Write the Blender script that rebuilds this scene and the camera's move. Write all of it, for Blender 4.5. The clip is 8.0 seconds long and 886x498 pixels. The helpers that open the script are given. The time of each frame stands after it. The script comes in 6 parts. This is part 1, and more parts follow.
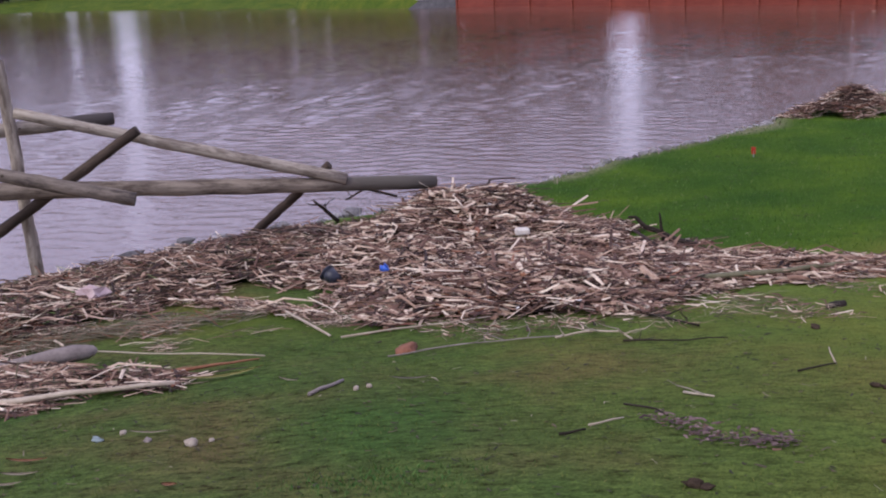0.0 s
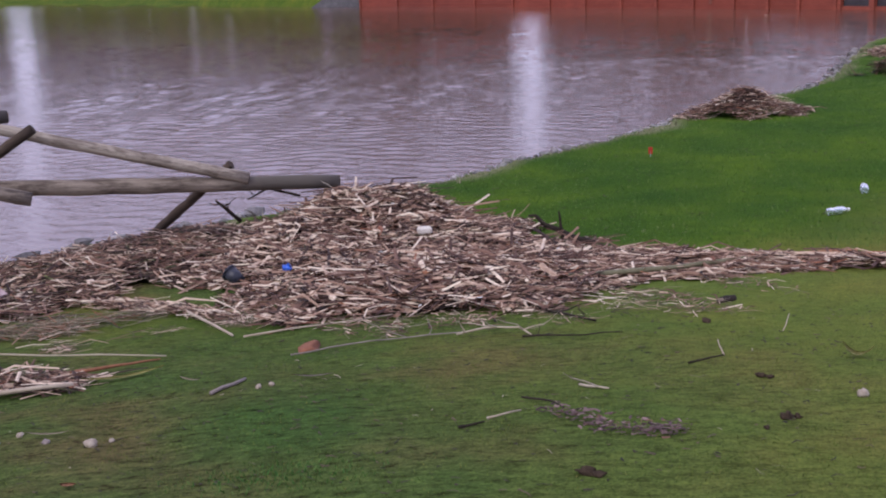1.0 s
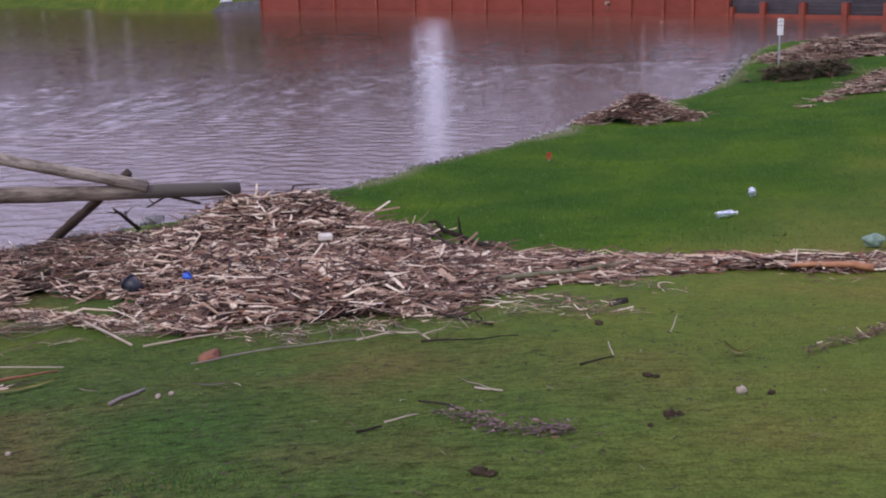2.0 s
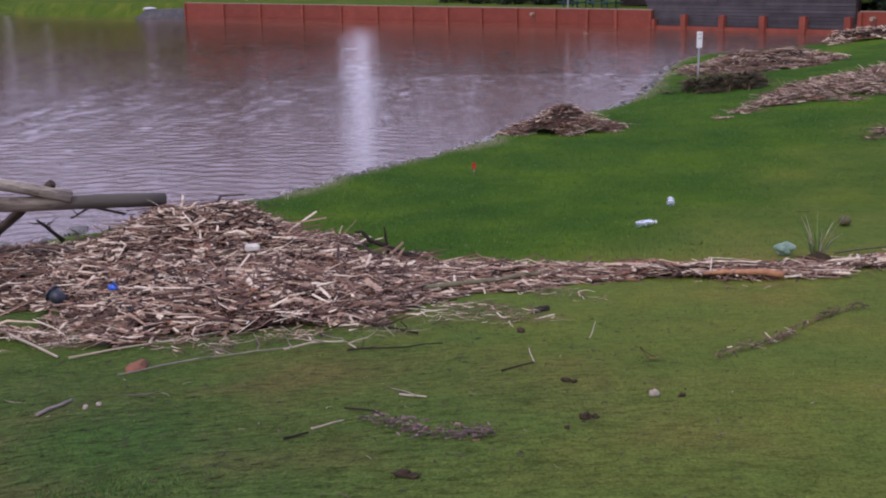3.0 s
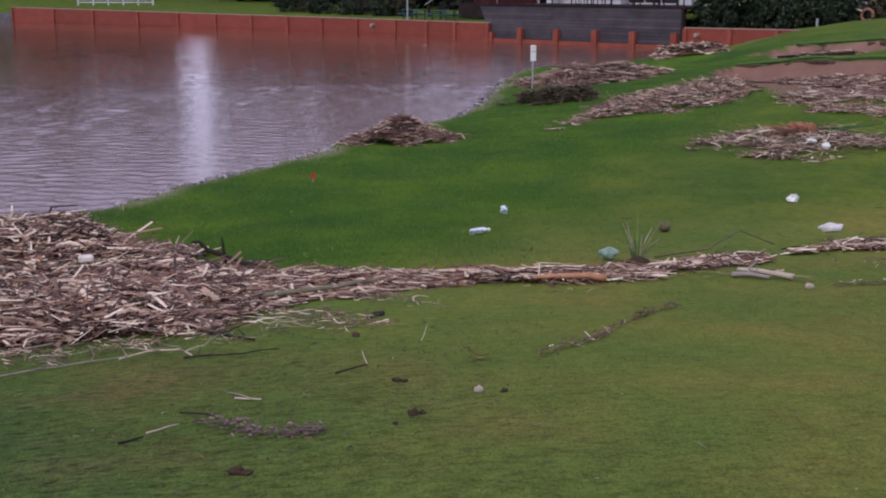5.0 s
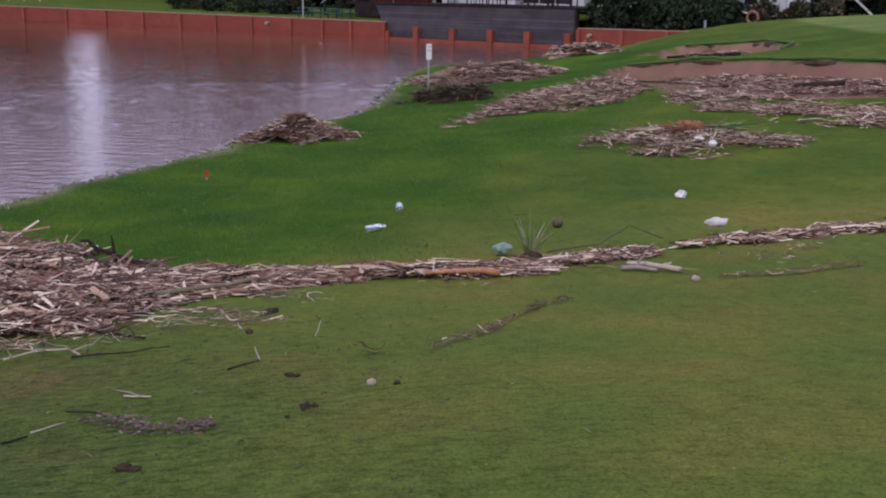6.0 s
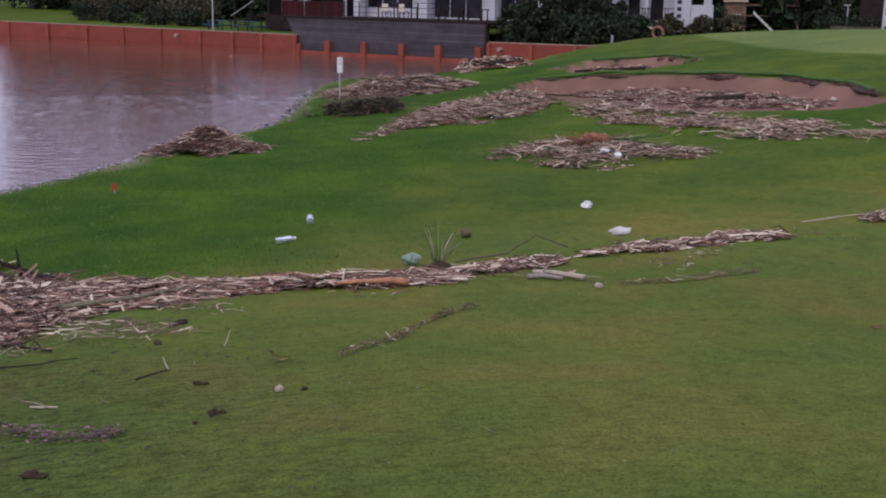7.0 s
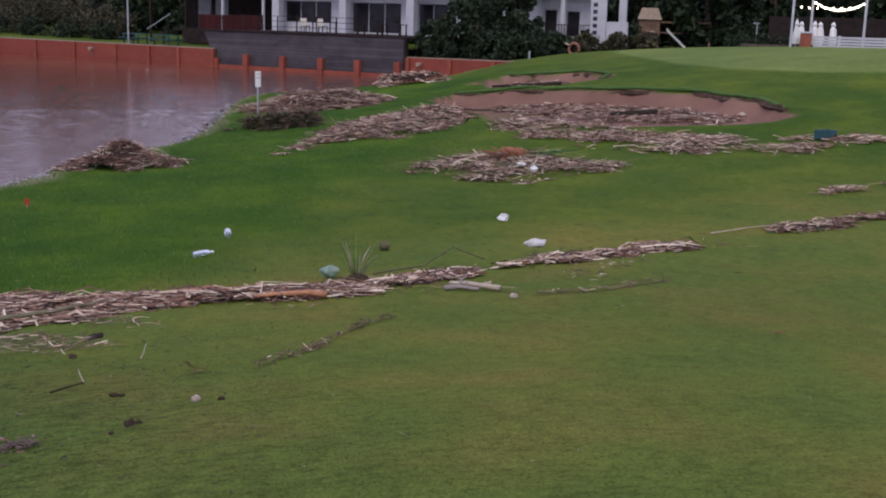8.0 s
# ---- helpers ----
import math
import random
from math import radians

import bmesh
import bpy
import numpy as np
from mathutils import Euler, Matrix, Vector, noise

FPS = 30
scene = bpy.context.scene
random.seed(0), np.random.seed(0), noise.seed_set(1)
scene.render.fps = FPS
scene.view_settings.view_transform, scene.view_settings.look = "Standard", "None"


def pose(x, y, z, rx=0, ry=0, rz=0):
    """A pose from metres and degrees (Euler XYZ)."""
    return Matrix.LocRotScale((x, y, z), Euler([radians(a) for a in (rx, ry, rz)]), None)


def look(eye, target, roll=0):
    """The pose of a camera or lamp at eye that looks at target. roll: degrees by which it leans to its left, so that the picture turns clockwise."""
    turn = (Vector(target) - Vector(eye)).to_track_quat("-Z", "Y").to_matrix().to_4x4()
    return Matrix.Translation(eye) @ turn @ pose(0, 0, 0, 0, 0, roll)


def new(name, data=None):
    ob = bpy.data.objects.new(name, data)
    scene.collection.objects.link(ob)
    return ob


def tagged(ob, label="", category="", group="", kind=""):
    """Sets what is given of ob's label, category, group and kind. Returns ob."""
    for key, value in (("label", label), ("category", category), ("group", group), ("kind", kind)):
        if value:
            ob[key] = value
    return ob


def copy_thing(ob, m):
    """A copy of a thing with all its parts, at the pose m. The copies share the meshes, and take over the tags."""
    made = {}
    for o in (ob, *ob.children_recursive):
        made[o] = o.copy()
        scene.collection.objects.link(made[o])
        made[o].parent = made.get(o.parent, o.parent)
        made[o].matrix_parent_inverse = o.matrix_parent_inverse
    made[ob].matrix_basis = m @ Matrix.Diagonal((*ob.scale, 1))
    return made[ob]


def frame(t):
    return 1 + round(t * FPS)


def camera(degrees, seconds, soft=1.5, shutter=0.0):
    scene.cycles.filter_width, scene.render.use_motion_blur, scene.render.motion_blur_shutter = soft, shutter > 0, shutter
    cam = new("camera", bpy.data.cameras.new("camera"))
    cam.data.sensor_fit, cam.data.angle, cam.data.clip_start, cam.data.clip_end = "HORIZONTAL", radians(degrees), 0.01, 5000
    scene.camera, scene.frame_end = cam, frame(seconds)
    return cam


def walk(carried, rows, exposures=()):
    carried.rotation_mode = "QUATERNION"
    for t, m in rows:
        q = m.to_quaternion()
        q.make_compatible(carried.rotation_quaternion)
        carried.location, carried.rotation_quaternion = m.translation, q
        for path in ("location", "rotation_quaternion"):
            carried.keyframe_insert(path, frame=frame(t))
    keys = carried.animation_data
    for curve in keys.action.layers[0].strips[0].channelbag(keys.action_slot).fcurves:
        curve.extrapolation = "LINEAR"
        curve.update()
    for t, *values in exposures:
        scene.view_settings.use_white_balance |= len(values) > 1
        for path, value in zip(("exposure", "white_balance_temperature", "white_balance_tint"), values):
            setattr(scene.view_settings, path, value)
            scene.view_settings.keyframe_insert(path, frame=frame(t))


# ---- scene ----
cam = camera(42.81, 8.0, soft=2.0)
# seconds, x, y, z, yaw, pitch, roll
ROWS = [
    (0.0, -0.178, 0.471, 1.492, 17.35, -13.63, -3.10),
    (0.5, -0.154, 0.437, 1.491, 15.02, -13.74, -2.76),
    (1.0, -0.132, 0.390, 1.503, 12.41, -13.87, -2.25),
    (1.5, -0.097, 0.339, 1.528, 9.74, -13.95, -1.96),
    (3.0, -0.024, 0.097, 1.607, 3.68, -13.47, -1.07),
    (3.5, -0.020, 0.010, 1.631, 1.84, -13.31, -0.74),
    (4.0, 0.003, -0.081, 1.651, -0.00, -13.14, -0.53),
    (4.5, 0.026, -0.141, 1.654, -2.02, -13.01, -0.24),
    (6.0, 0.084, -0.210, 1.620, -9.71, -13.02, 0.81),
    (6.5, 0.094, -0.287, 1.623, -12.03, -12.77, 1.01),
    (7.0, 0.102, -0.391, 1.630, -14.15, -12.28, 1.25),
    (7.5, 0.101, -0.466, 1.637, -16.22, -11.80, 1.51),
    (8.0, 0.098, -0.544, 1.636, -18.23, -11.44, 1.72),
]


def stand(x, y, z, yaw, pitch, roll):
    return pose(x, y, z, 0, 0, yaw) @ pose(0, 0, 0, 90 + pitch) @ pose(0, 0, 0, 0, 0, roll)


walk(cam, [(t, stand(*r)) for t, *r in ROWS], [(0.0, 0.12), (4.0, 0.0), (8.0, -0.12)])

# ---- sky and light: an overcast evening ----
SUN_EL, SUN_AZ = 48.0, 210.0
world = bpy.data.worlds.new("overcast_sky")
scene.world = world
world.use_nodes = True
wn, wl = world.node_tree.nodes, world.node_tree.links
wn.clear()
sky = wn.new("ShaderNodeTexSky")
sky.sky_type, sky.sun_disc = "NISHITA", False
sky.sun_elevation, sky.sun_rotation = radians(SUN_EL), radians(SUN_AZ)
sky.air_density, sky.dust_density, sky.ozone_density = 1.0, 3.0, 1.5
veil = wn.new("ShaderNodeMix")
veil.data_type, veil.blend_type = "RGBA", "MIX"
veil.inputs[0].default_value = 0.72
veil.inputs[7].default_value = (6.0, 5.75, 8.7, 1)
back = wn.new("ShaderNodeBackground")
back.inputs[1].default_value = 0.15
wout = wn.new("ShaderNodeOutputWorld")
wl.new(sky.outputs[0], veil.inputs[6])
wl.new(veil.outputs[2], back.inputs[0])
wl.new(back.outputs[0], wout.inputs[0])
sun = new("sun", bpy.data.lights.new("sun", "SUN"))
sun.data.energy, sun.data.angle, sun.data.color = 1.0, radians(25), (1.0, 0.95, 0.9)
sun.matrix_world = look((0, 0, 60), (60 * math.sin(radians(SUN_AZ)) * -0.9, 60 * math.cos(radians(SUN_AZ)) * -0.9, 0))

# ---- materials ----
def material(name, rough=0.8, metal=0.0, spec=0.3):
    m = bpy.data.materials.new(name)
    m.use_nodes = True
    b = m.node_tree.nodes["Principled BSDF"]
    b.inputs["Roughness"].default_value = rough
    b.inputs["Metallic"].default_value = metal
    b.inputs["Specular IOR Level"].default_value = spec
    return m, m.node_tree.nodes, m.node_tree.links, b


def noise_node(n, l, scale, detail=4.0, rough=0.6, coords=None, stretch=None):
    tex = n.new("ShaderNodeTexNoise")
    tex.inputs["Scale"].default_value, tex.inputs["Detail"].default_value, tex.inputs["Roughness"].default_value = scale, detail, rough
    if coords is not None:
        if stretch:
            mp = n.new("ShaderNodeMapping")
            mp.inputs["Scale"].default_value = stretch
            l.new(coords, mp.inputs[0])
            coords = mp.outputs[0]
        l.new(coords, tex.inputs["Vector"])
    return tex


def ramp_node(n, l, source, stops):
    r = n.new("ShaderNodeValToRGB")
    while len(r.color_ramp.elements) < len(stops):
        r.color_ramp.elements.new(0.5)
    for e, (p, c) in zip(r.color_ramp.elements, stops):
        e.position, e.color = p, (*c, 1)
    l.new(source, r.inputs[0])
    return r


def mix_node(n, l, fac, a, b, blend="MIX"):
    m = n.new("ShaderNodeMix")
    m.data_type, m.blend_type = "RGBA", blend
    for value, slot in ((fac, 0), (a, 6), (b, 7)):
        if isinstance(value, (int, float)):
            m.inputs[slot].default_value = value
        elif isinstance(value, tuple):
            m.inputs[slot].default_value = (*value, 1)
        else:
            l.new(value, m.inputs[slot])
    return m.outputs[2]


def bump_node(n, l, b, height, strength, distance):
    bp = n.new("ShaderNodeBump")
    bp.inputs["Strength"].default_value, bp.inputs["Distance"].default_value = strength, distance
    l.new(height, bp.inputs["Height"])
    l.new(bp.outputs[0], b.inputs["Normal"])
    return bp


def surface(name, dark, light, scale=6.0, rough=0.8, metal=0.0, spec=0.3, bump=0.3, dist=0.01, stretch=None, third=None, vary=0.0):
    """A mottled surface between two colours, grain and stains, with optional change from piece to piece."""
    m, n, l, b = material(name, rough, metal, spec)
    co = n.new("ShaderNodeTexCoord").outputs["Object"]
    big = noise_node(n, l, scale, 3, 0.6, co, stretch)
    fine = noise_node(n, l, scale * 7, 4, 0.7, co, stretch)
    r = ramp_node(n, l, big.outputs["Fac"], [(0.3, dark), (0.7, light)])
    col = mix_node(n, l, 0.35, r.outputs[0], ramp_node(n, l, fine.outputs["Fac"], [(0.3, dark), (0.7, third or light)]).outputs[0])
    if vary:
        rnd = n.new("ShaderNodeObjectInfo").outputs["Random"]
        isl = n.new("ShaderNodeNewGeometry").outputs["Random Per Island"]
        add = n.new("ShaderNodeMath")
        l.new(rnd, add.inputs[0])
        l.new(isl, add.inputs[1])
        fr = n.new("ShaderNodeMath")
        fr.operation = "FRACT"
        l.new(add.outputs[0], fr.inputs[0])
        hsv = n.new("ShaderNodeHueSaturation")
        mr = n.new("ShaderNodeMapRange")
        mr.inputs[3].default_value, mr.inputs[4].default_value = 1 - vary, 1 + vary
        l.new(fr.outputs[0], mr.inputs[0])
        l.new(mr.outputs[0], hsv.inputs["Value"])
        l.new(col, hsv.inputs["Color"])
        col = hsv.outputs[0]
    l.new(col, b.inputs["Base Color"])
    bump_node(n, l, b, fine.outputs["Fac"], bump, dist)
    return m


def debris_material(name, stops, rough=0.75):
    """Dead stalks: every piece its own tone, streaked along its length."""
    m, n, l, b = material(name, rough, 0, 0.35)
    rnd = n.new("ShaderNodeObjectInfo").outputs["Random"]
    isl = n.new("ShaderNodeNewGeometry").outputs["Random Per Island"]
    add, fr = n.new("ShaderNodeMath"), n.new("ShaderNodeMath")
    fr.operation = "FRACT"
    l.new(rnd, add.inputs[0])
    l.new(isl, add.inputs[1])
    l.new(add.outputs[0], fr.inputs[0])
    r = ramp_node(n, l, fr.outputs[0], stops)
    co = n.new("ShaderNodeTexCoord").outputs["Object"]
    grain = noise_node(n, l, 26, 4, 0.7, co)
    col = mix_node(n, l, 0.55, r.outputs[0], ramp_node(n, l, grain.outputs["Fac"], [(0.25, (0.4, 0.36, 0.34)), (0.6, (1.0, 1.0, 1.0))]).outputs[0], "MULTIPLY")
    l.new(col, b.inputs["Base Color"])
    bump_node(n, l, b, grain.outputs["Fac"], 0.4, 0.004)
    return m


def ground_material():
    m, n, l, b = material("turf_and_sand", 0.95, 0, 0.04)
    co = n.new("ShaderNodeTexCoord").outputs["Object"]

    def attribute(name):
        a = n.new("ShaderNodeAttribute")
        a.attribute_name = name
        return a.outputs["Fac"]

    blades = noise_node(n, l, 60, 3, 0.75, co, (1, 0.7, 1))
    tuft = noise_node(n, l, 17, 5, 0.75, co, (0.55, 1.0, 1))
    clump = noise_node(n, l, 4.4, 5, 0.72, co, (1.0, 0.6, 1))
    patch = noise_node(n, l, 0.55, 4, 0.6, co)
    broad = noise_node(n, l, 0.16, 2, 0.5, co)
    mown = ramp_node(n, l, patch.outputs["Fac"], [(0.26, (0.09, 0.146, 0.03)), (0.5, (0.128, 0.158, 0.033)), (0.78, (0.192, 0.166, 0.045))])
    lush = ramp_node(n, l, patch.outputs["Fac"], [(0.3, (0.028, 0.078, 0.01)), (0.5, (0.05, 0.106, 0.011)), (0.7, (0.084, 0.148, 0.013))])
    putting = ramp_node(n, l, patch.outputs["Fac"], [(0.3, (0.128, 0.19, 0.05)), (0.7, (0.17, 0.225, 0.066))])
    rough = ramp_node(n, l, patch.outputs["Fac"], [(0.34, (0.056, 0.108, 0.028)), (0.5, (0.078, 0.112, 0.034)), (0.66, (0.12, 0.104, 0.046))])
    sand = ramp_node(n, l, patch.outputs["Fac"], [(0.3, (0.18, 0.102, 0.076)), (0.7, (0.26, 0.152, 0.113))])
    dead = ramp_node(n, l, tuft.outputs["Fac"], [(0.35, (0.11, 0.1, 0.05)), (0.65, (0.33, 0.3, 0.2))])
    col = mix_node(n, l, attribute("lush"), mown.outputs[0], lush.outputs[0])
    # worn, wet thatch where the flood lay
    thatch = ramp_node(n, l, tuft.outputs["Fac"], [(0.36, (0.36, 0.3, 0.26)), (0.44, (0.86, 0.84, 0.8)), (0.66, (1.2, 1.22, 1.12))])
    worn = mix_node(n, l, attribute("worn"), (1.0, 1.0, 1.0), thatch.outputs[0])
    col = mix_node(n, l, attribute("worn"), col, rough.outputs[0])
    col = mix_node(n, l, 1.0, col, worn, "MULTIPLY")
    col = mix_node(n, l, attribute("putting"), col, putting.outputs[0])
    fleck = ramp_node(n, l, blades.outputs["Fac"], [(0.3, (0.45, 0.48, 0.42)), (0.52, (1.0, 1.0, 1.0)), (0.72, (1.5, 1.42, 1.25))])
    col = mix_node(n, l, 0.8, col, fleck.outputs[0], "MULTIPLY")
    mott = ramp_node(n, l, clump.outputs["Fac"], [(0.34, (0.74, 0.74, 0.72)), (0.5, (1.0, 1.0, 1.0)), (0.68, (1.2, 1.15, 1.08))])
    col = mix_node(n, l, 0.5, col, mott.outputs[0], "MULTIPLY")
    soft_tuft = ramp_node(n, l, tuft.outputs["Fac"], [(0.34, (0.72, 0.7, 0.66)), (0.52, (1.0, 1.0, 1.0)), (0.68, (1.2, 1.17, 1.1))])
    col = mix_node(n, l, 0.85, col, soft_tuft.outputs[0], "MULTIPLY")
    sway = ramp_node(n, l, broad.outputs["Fac"], [(0.35, (0.82, 0.88, 0.85)), (0.65, (1.12, 1.05, 1.0))])
    col = mix_node(n, l, 0.8, col, sway.outputs[0], "MULTIPLY")
    col = mix_node(n, l, attribute("fringe"), col, dead.outputs[0])
    col = mix_node(n, l, attribute("sand"), col, sand.outputs[0])
    # sodden sand where water has drained away
    wet = attribute("wet")
    col = mix_node(n, l, wet, col, (0.11, 0.075, 0.068))
    gloss = n.new("ShaderNodeMapRange")
    gloss.inputs[3].default_value, gloss.inputs[4].default_value = 0.9, 0.3
    l.new(wet, gloss.inputs[0])
    l.new(gloss.outputs[0], b.inputs["Roughness"])
    l.new(col, b.inputs["Base Color"])
    hgt = mix_node(n, l, 0.6, tuft.outputs["Fac"], blades.outputs["Fac"])
    bump_node(n, l, b, hgt, 0.55, 0.02)
    return m


def water_material():
    m, n, l, b = material("muddy_water", 0.04, 0, 0.9)
    b.inputs["IOR"].default_value = 2.2
    co = n.new("ShaderNodeTexCoord").outputs["Object"]
    silt = noise_node(n, l, 0.05, 3, 0.5, co)
    l.new(ramp_node(n, l, silt.outputs["Fac"], [(0.3, (0.13, 0.062, 0.041)), (0.7, (0.172, 0.086, 0.059))]).outputs[0], b.inputs["Base Color"])
    # small wind ripples, crests across the view
    one = noise_node(n, l, 4.2, 3, 0.6, co, (0.45, 1.5, 1))
    two = noise_node(n, l, 0.7, 2, 0.5, co, (0.5, 1.4, 1))
    three = noise_node(n, l, 12.0, 3, 0.65, co, (0.45, 1.4, 1))
    h = mix_node(n, l, 0.4, one.outputs["Fac"], two.outputs["Fac"])
    h = mix_node(n, l, 0.26, h, three.outputs["Fac"])
    bump_node(n, l, b, h, 1.0, 0.022)
    return m


REED = debris_material("dead_reed", [(0.0, (0.036, 0.019, 0.014)), (0.26, (0.158, 0.082, 0.054)), (0.48, (0.345, 0.215, 0.145)), (0.72, (0.6, 0.445, 0.32)), (1.0, (0.88, 0.765, 0.59))])
BARK = debris_material("dark_bark_litter", [(0.0, (0.022, 0.012, 0.009)), (0.5, (0.1, 0.05, 0.034)), (1.0, (0.25, 0.142, 0.095))])
BRUSH = debris_material("wilted_brush", [(0.0, (0.03, 0.035, 0.015)), (0.5, (0.08, 0.075, 0.03)), (1.0, (0.17, 0.13, 0.08))])
RUST = debris_material("rust_red_roots", [(0.0, (0.11, 0.04, 0.02)), (0.6, (0.24, 0.09, 0.045)), (1.0, (0.36, 0.17, 0.09))])
LEAF = debris_material("fresh_leaf", [(0.0, (0.04, 0.1, 0.02)), (0.6, (0.1, 0.19, 0.05)), (1.0, (0.3, 0.34, 0.1))])
FOLIAGE = debris_material("dark_foliage", [(0.0, (0.006, 0.014, 0.007)), (0.6, (0.016, 0.032, 0.013)), (1.0, (0.045, 0.066, 0.025))])
OLIVE = debris_material("olive_shrub", [(0.0, (0.022, 0.025, 0.011)), (0.6, (0.062, 0.057, 0.026)), (1.0, (0.11, 0.09, 0.045))])
GRASS = debris_material("grass_blades", [(0.0, (0.03, 0.08, 0.008)), (0.5, (0.07, 0.16, 0.016)), (0.88, (0.11, 0.22, 0.03)), (1.0, (0.26, 0.32, 0.12))])
TURF_BLADE = debris_material("short_turf_blades", [(0.0, (0.05, 0.045, 0.02)), (0.25, (0.05, 0.1, 0.01)), (0.65, (0.085, 0.155, 0.014)), (0.9, (0.15, 0.19, 0.028)), (1.0, (0.24, 0.21, 0.06))])
WEED = debris_material("weed_leaves", [(0.0, (0.035, 0.11, 0.018)), (0.6, (0.06, 0.17, 0.028)), (1.0, (0.13, 0.25, 0.06))])
FLECK = debris_material("dark_turf_flecks", [(0.0, (0.02, 0.02, 0.01)), (0.7, (0.06, 0.052, 0.026)), (1.0, (0.13, 0.1, 0.055))])
DULL_STRAW = debris_material("dull_straw", [(0.0, (0.1, 0.085, 0.05)), (0.6, (0.22, 0.19, 0.12)), (1.0, (0.42, 0.37, 0.26))])
STRAW = debris_material("bleached_grass", [(0.0, (0.16, 0.15, 0.09)), (0.6, (0.33, 0.3, 0.2)), (1.0, (0.45, 0.42, 0.31))])


def pole_material(name, dark, light, stain=None, start=0.0, end=1.0):
    """Bleached round timber with long grain and, where it has lain wet, a dark stain along its end."""
    m, n, l, b = material(name, 0.8, 0, 0.25)
    co = n.new("ShaderNodeTexCoord").outputs["Object"]
    long_grain = noise_node(n, l, 7.0, 5, 0.7, co, (0.3, 3, 3))
    blotch = noise_node(n, l, 4.0, 5, 0.7, co, (0.7, 1.8, 1.8))
    col = mix_node(n, l, 0.5, ramp_node(n, l, long_grain.outputs["Fac"], [(0.42, dark), (0.58, light)]).outputs[0], ramp_node(n, l, blotch.outputs["Fac"], [(0.42, dark), (0.56, light)]).outputs[0])
    if stain:
        sep = n.new("ShaderNodeSeparateXYZ")
        l.new(co, sep.inputs[0])
        jit = n.new("ShaderNodeMath")
        jit.operation = "MULTIPLY_ADD"
        l.new(blotch.outputs["Fac"], jit.inputs[0])
        jit.inputs[1].default_value = (end - start) * 1.6
        l.new(sep.outputs[0], jit.inputs[2])
        mr = n.new("ShaderNodeMapRange")
        mr.inputs[1].default_value, mr.inputs[2].default_value = start + (end - start) * 0.8, end + (end - start) * 0.8
        l.new(jit.outputs[0], mr.inputs[0])
        col = mix_node(n, l, mr.outputs[0], col, stain)
    l.new(col, b.inputs["Base Color"])
    bump_node(n, l, b, long_grain.outputs["Fac"], 0.7, 0.012)
    return m


POLE_PALE = pole_material("bleached_pole", (0.14, 0.11, 0.085), (0.46, 0.4, 0.32))
POLE_LONG = pole_material("weathered_long_pole", (0.1, 0.076, 0.058), (0.32, 0.265, 0.205), (0.105, 0.092, 0.076), 3.9, 4.5)
POLE_GREY = pole_material("grey_brown_pole", (0.075, 0.06, 0.05), (0.26, 0.215, 0.17))
POLE_BEAM = pole_material("beam_pole", (0.16, 0.13, 0.1), (0.36, 0.31, 0.25), (0.07, 0.06, 0.055), 0.85, 1.2)
POLE_DARK = surface("wet_dark_pole", (0.016, 0.013, 0.011), (0.12, 0.088, 0.066), 5.0, 0.75, spec=0.12, bump=0.7, dist=0.012, vary=0.15, stretch=(0.35, 3, 3))
DRIFT = surface("grey_driftwood", (0.16, 0.13, 0.12), (0.34, 0.29, 0.26), 5, 0.8, bump=0.5)
PALE = surface("peeled_pale_wood", (0.32, 0.25, 0.18), (0.56, 0.48, 0.37), 6, 0.7, bump=0.4)
ORANGE_WOOD = surface("orange_stripped_wood", (0.28, 0.12, 0.06), (0.52, 0.26, 0.14), 11, 0.65, bump=0.4)
BLACK_STICK = surface("blackened_stick", (0.012, 0.01, 0.009), (0.055, 0.042, 0.032), 14, 0.8, spec=0.1, bump=0.4)
CHIP = debris_material("purple_brown_chips", [(0.0, (0.05, 0.03, 0.028)), (0.6, (0.14, 0.09, 0.085)), (1.0, (0.26, 0.18, 0.165))])
# matted under-layer, coloured near black to paint the shade in gaps between stalks
BED = surface("matted_bed_gap_shade", (0.02, 0.013, 0.01), (0.085, 0.05, 0.036), 9, 0.95, bump=0.9, dist=0.04)
STONE = surface("pale_stone", (0.26, 0.2, 0.15), (0.52, 0.46, 0.37), 18, 0.8, bump=0.3)
EDGING = surface("grey_edging_stone", (0.07, 0.065, 0.065), (0.36, 0.34, 0.33), 7, 0.85, bump=0.5, vary=0.5)
CLOD = surface("dark_earth_clod", (0.035, 0.025, 0.018), (0.11, 0.08, 0.055), 22, 0.95, spec=0.05, bump=0.9)
WHITE_PLASTIC = surface("white_plastic", (0.62, 0.62, 0.6), (0.82, 0.82, 0.8), 5, 0.35, spec=0.5, bump=0.1)
BLACK_PLASTIC = surface("black_plastic", (0.016, 0.018, 0.028), (0.04, 0.044, 0.062), 6, 0.4, spec=0.5, bump=0.1)
BLUE_PLASTIC = surface("blue_plastic", (0.02, 0.09, 0.5), (0.04, 0.16, 0.7), 8, 0.4, spec=0.5, bump=0.1)
TEAL = surface("teal_paint", (0.018, 0.06, 0.07), (0.035, 0.1, 0.11), 4, 0.55, bump=0.15)
RED_PAINT = surface("red_stake_paint", (0.34, 0.03, 0.016), (0.46, 0.05, 0.025), 8, 0.5, bump=0.1)
GREEN_BAG = surface("green_plastic", (0.1, 0.2, 0.14), (0.34, 0.44, 0.36), 14, 0.35, spec=0.5, bump=0.6, dist=0.02)
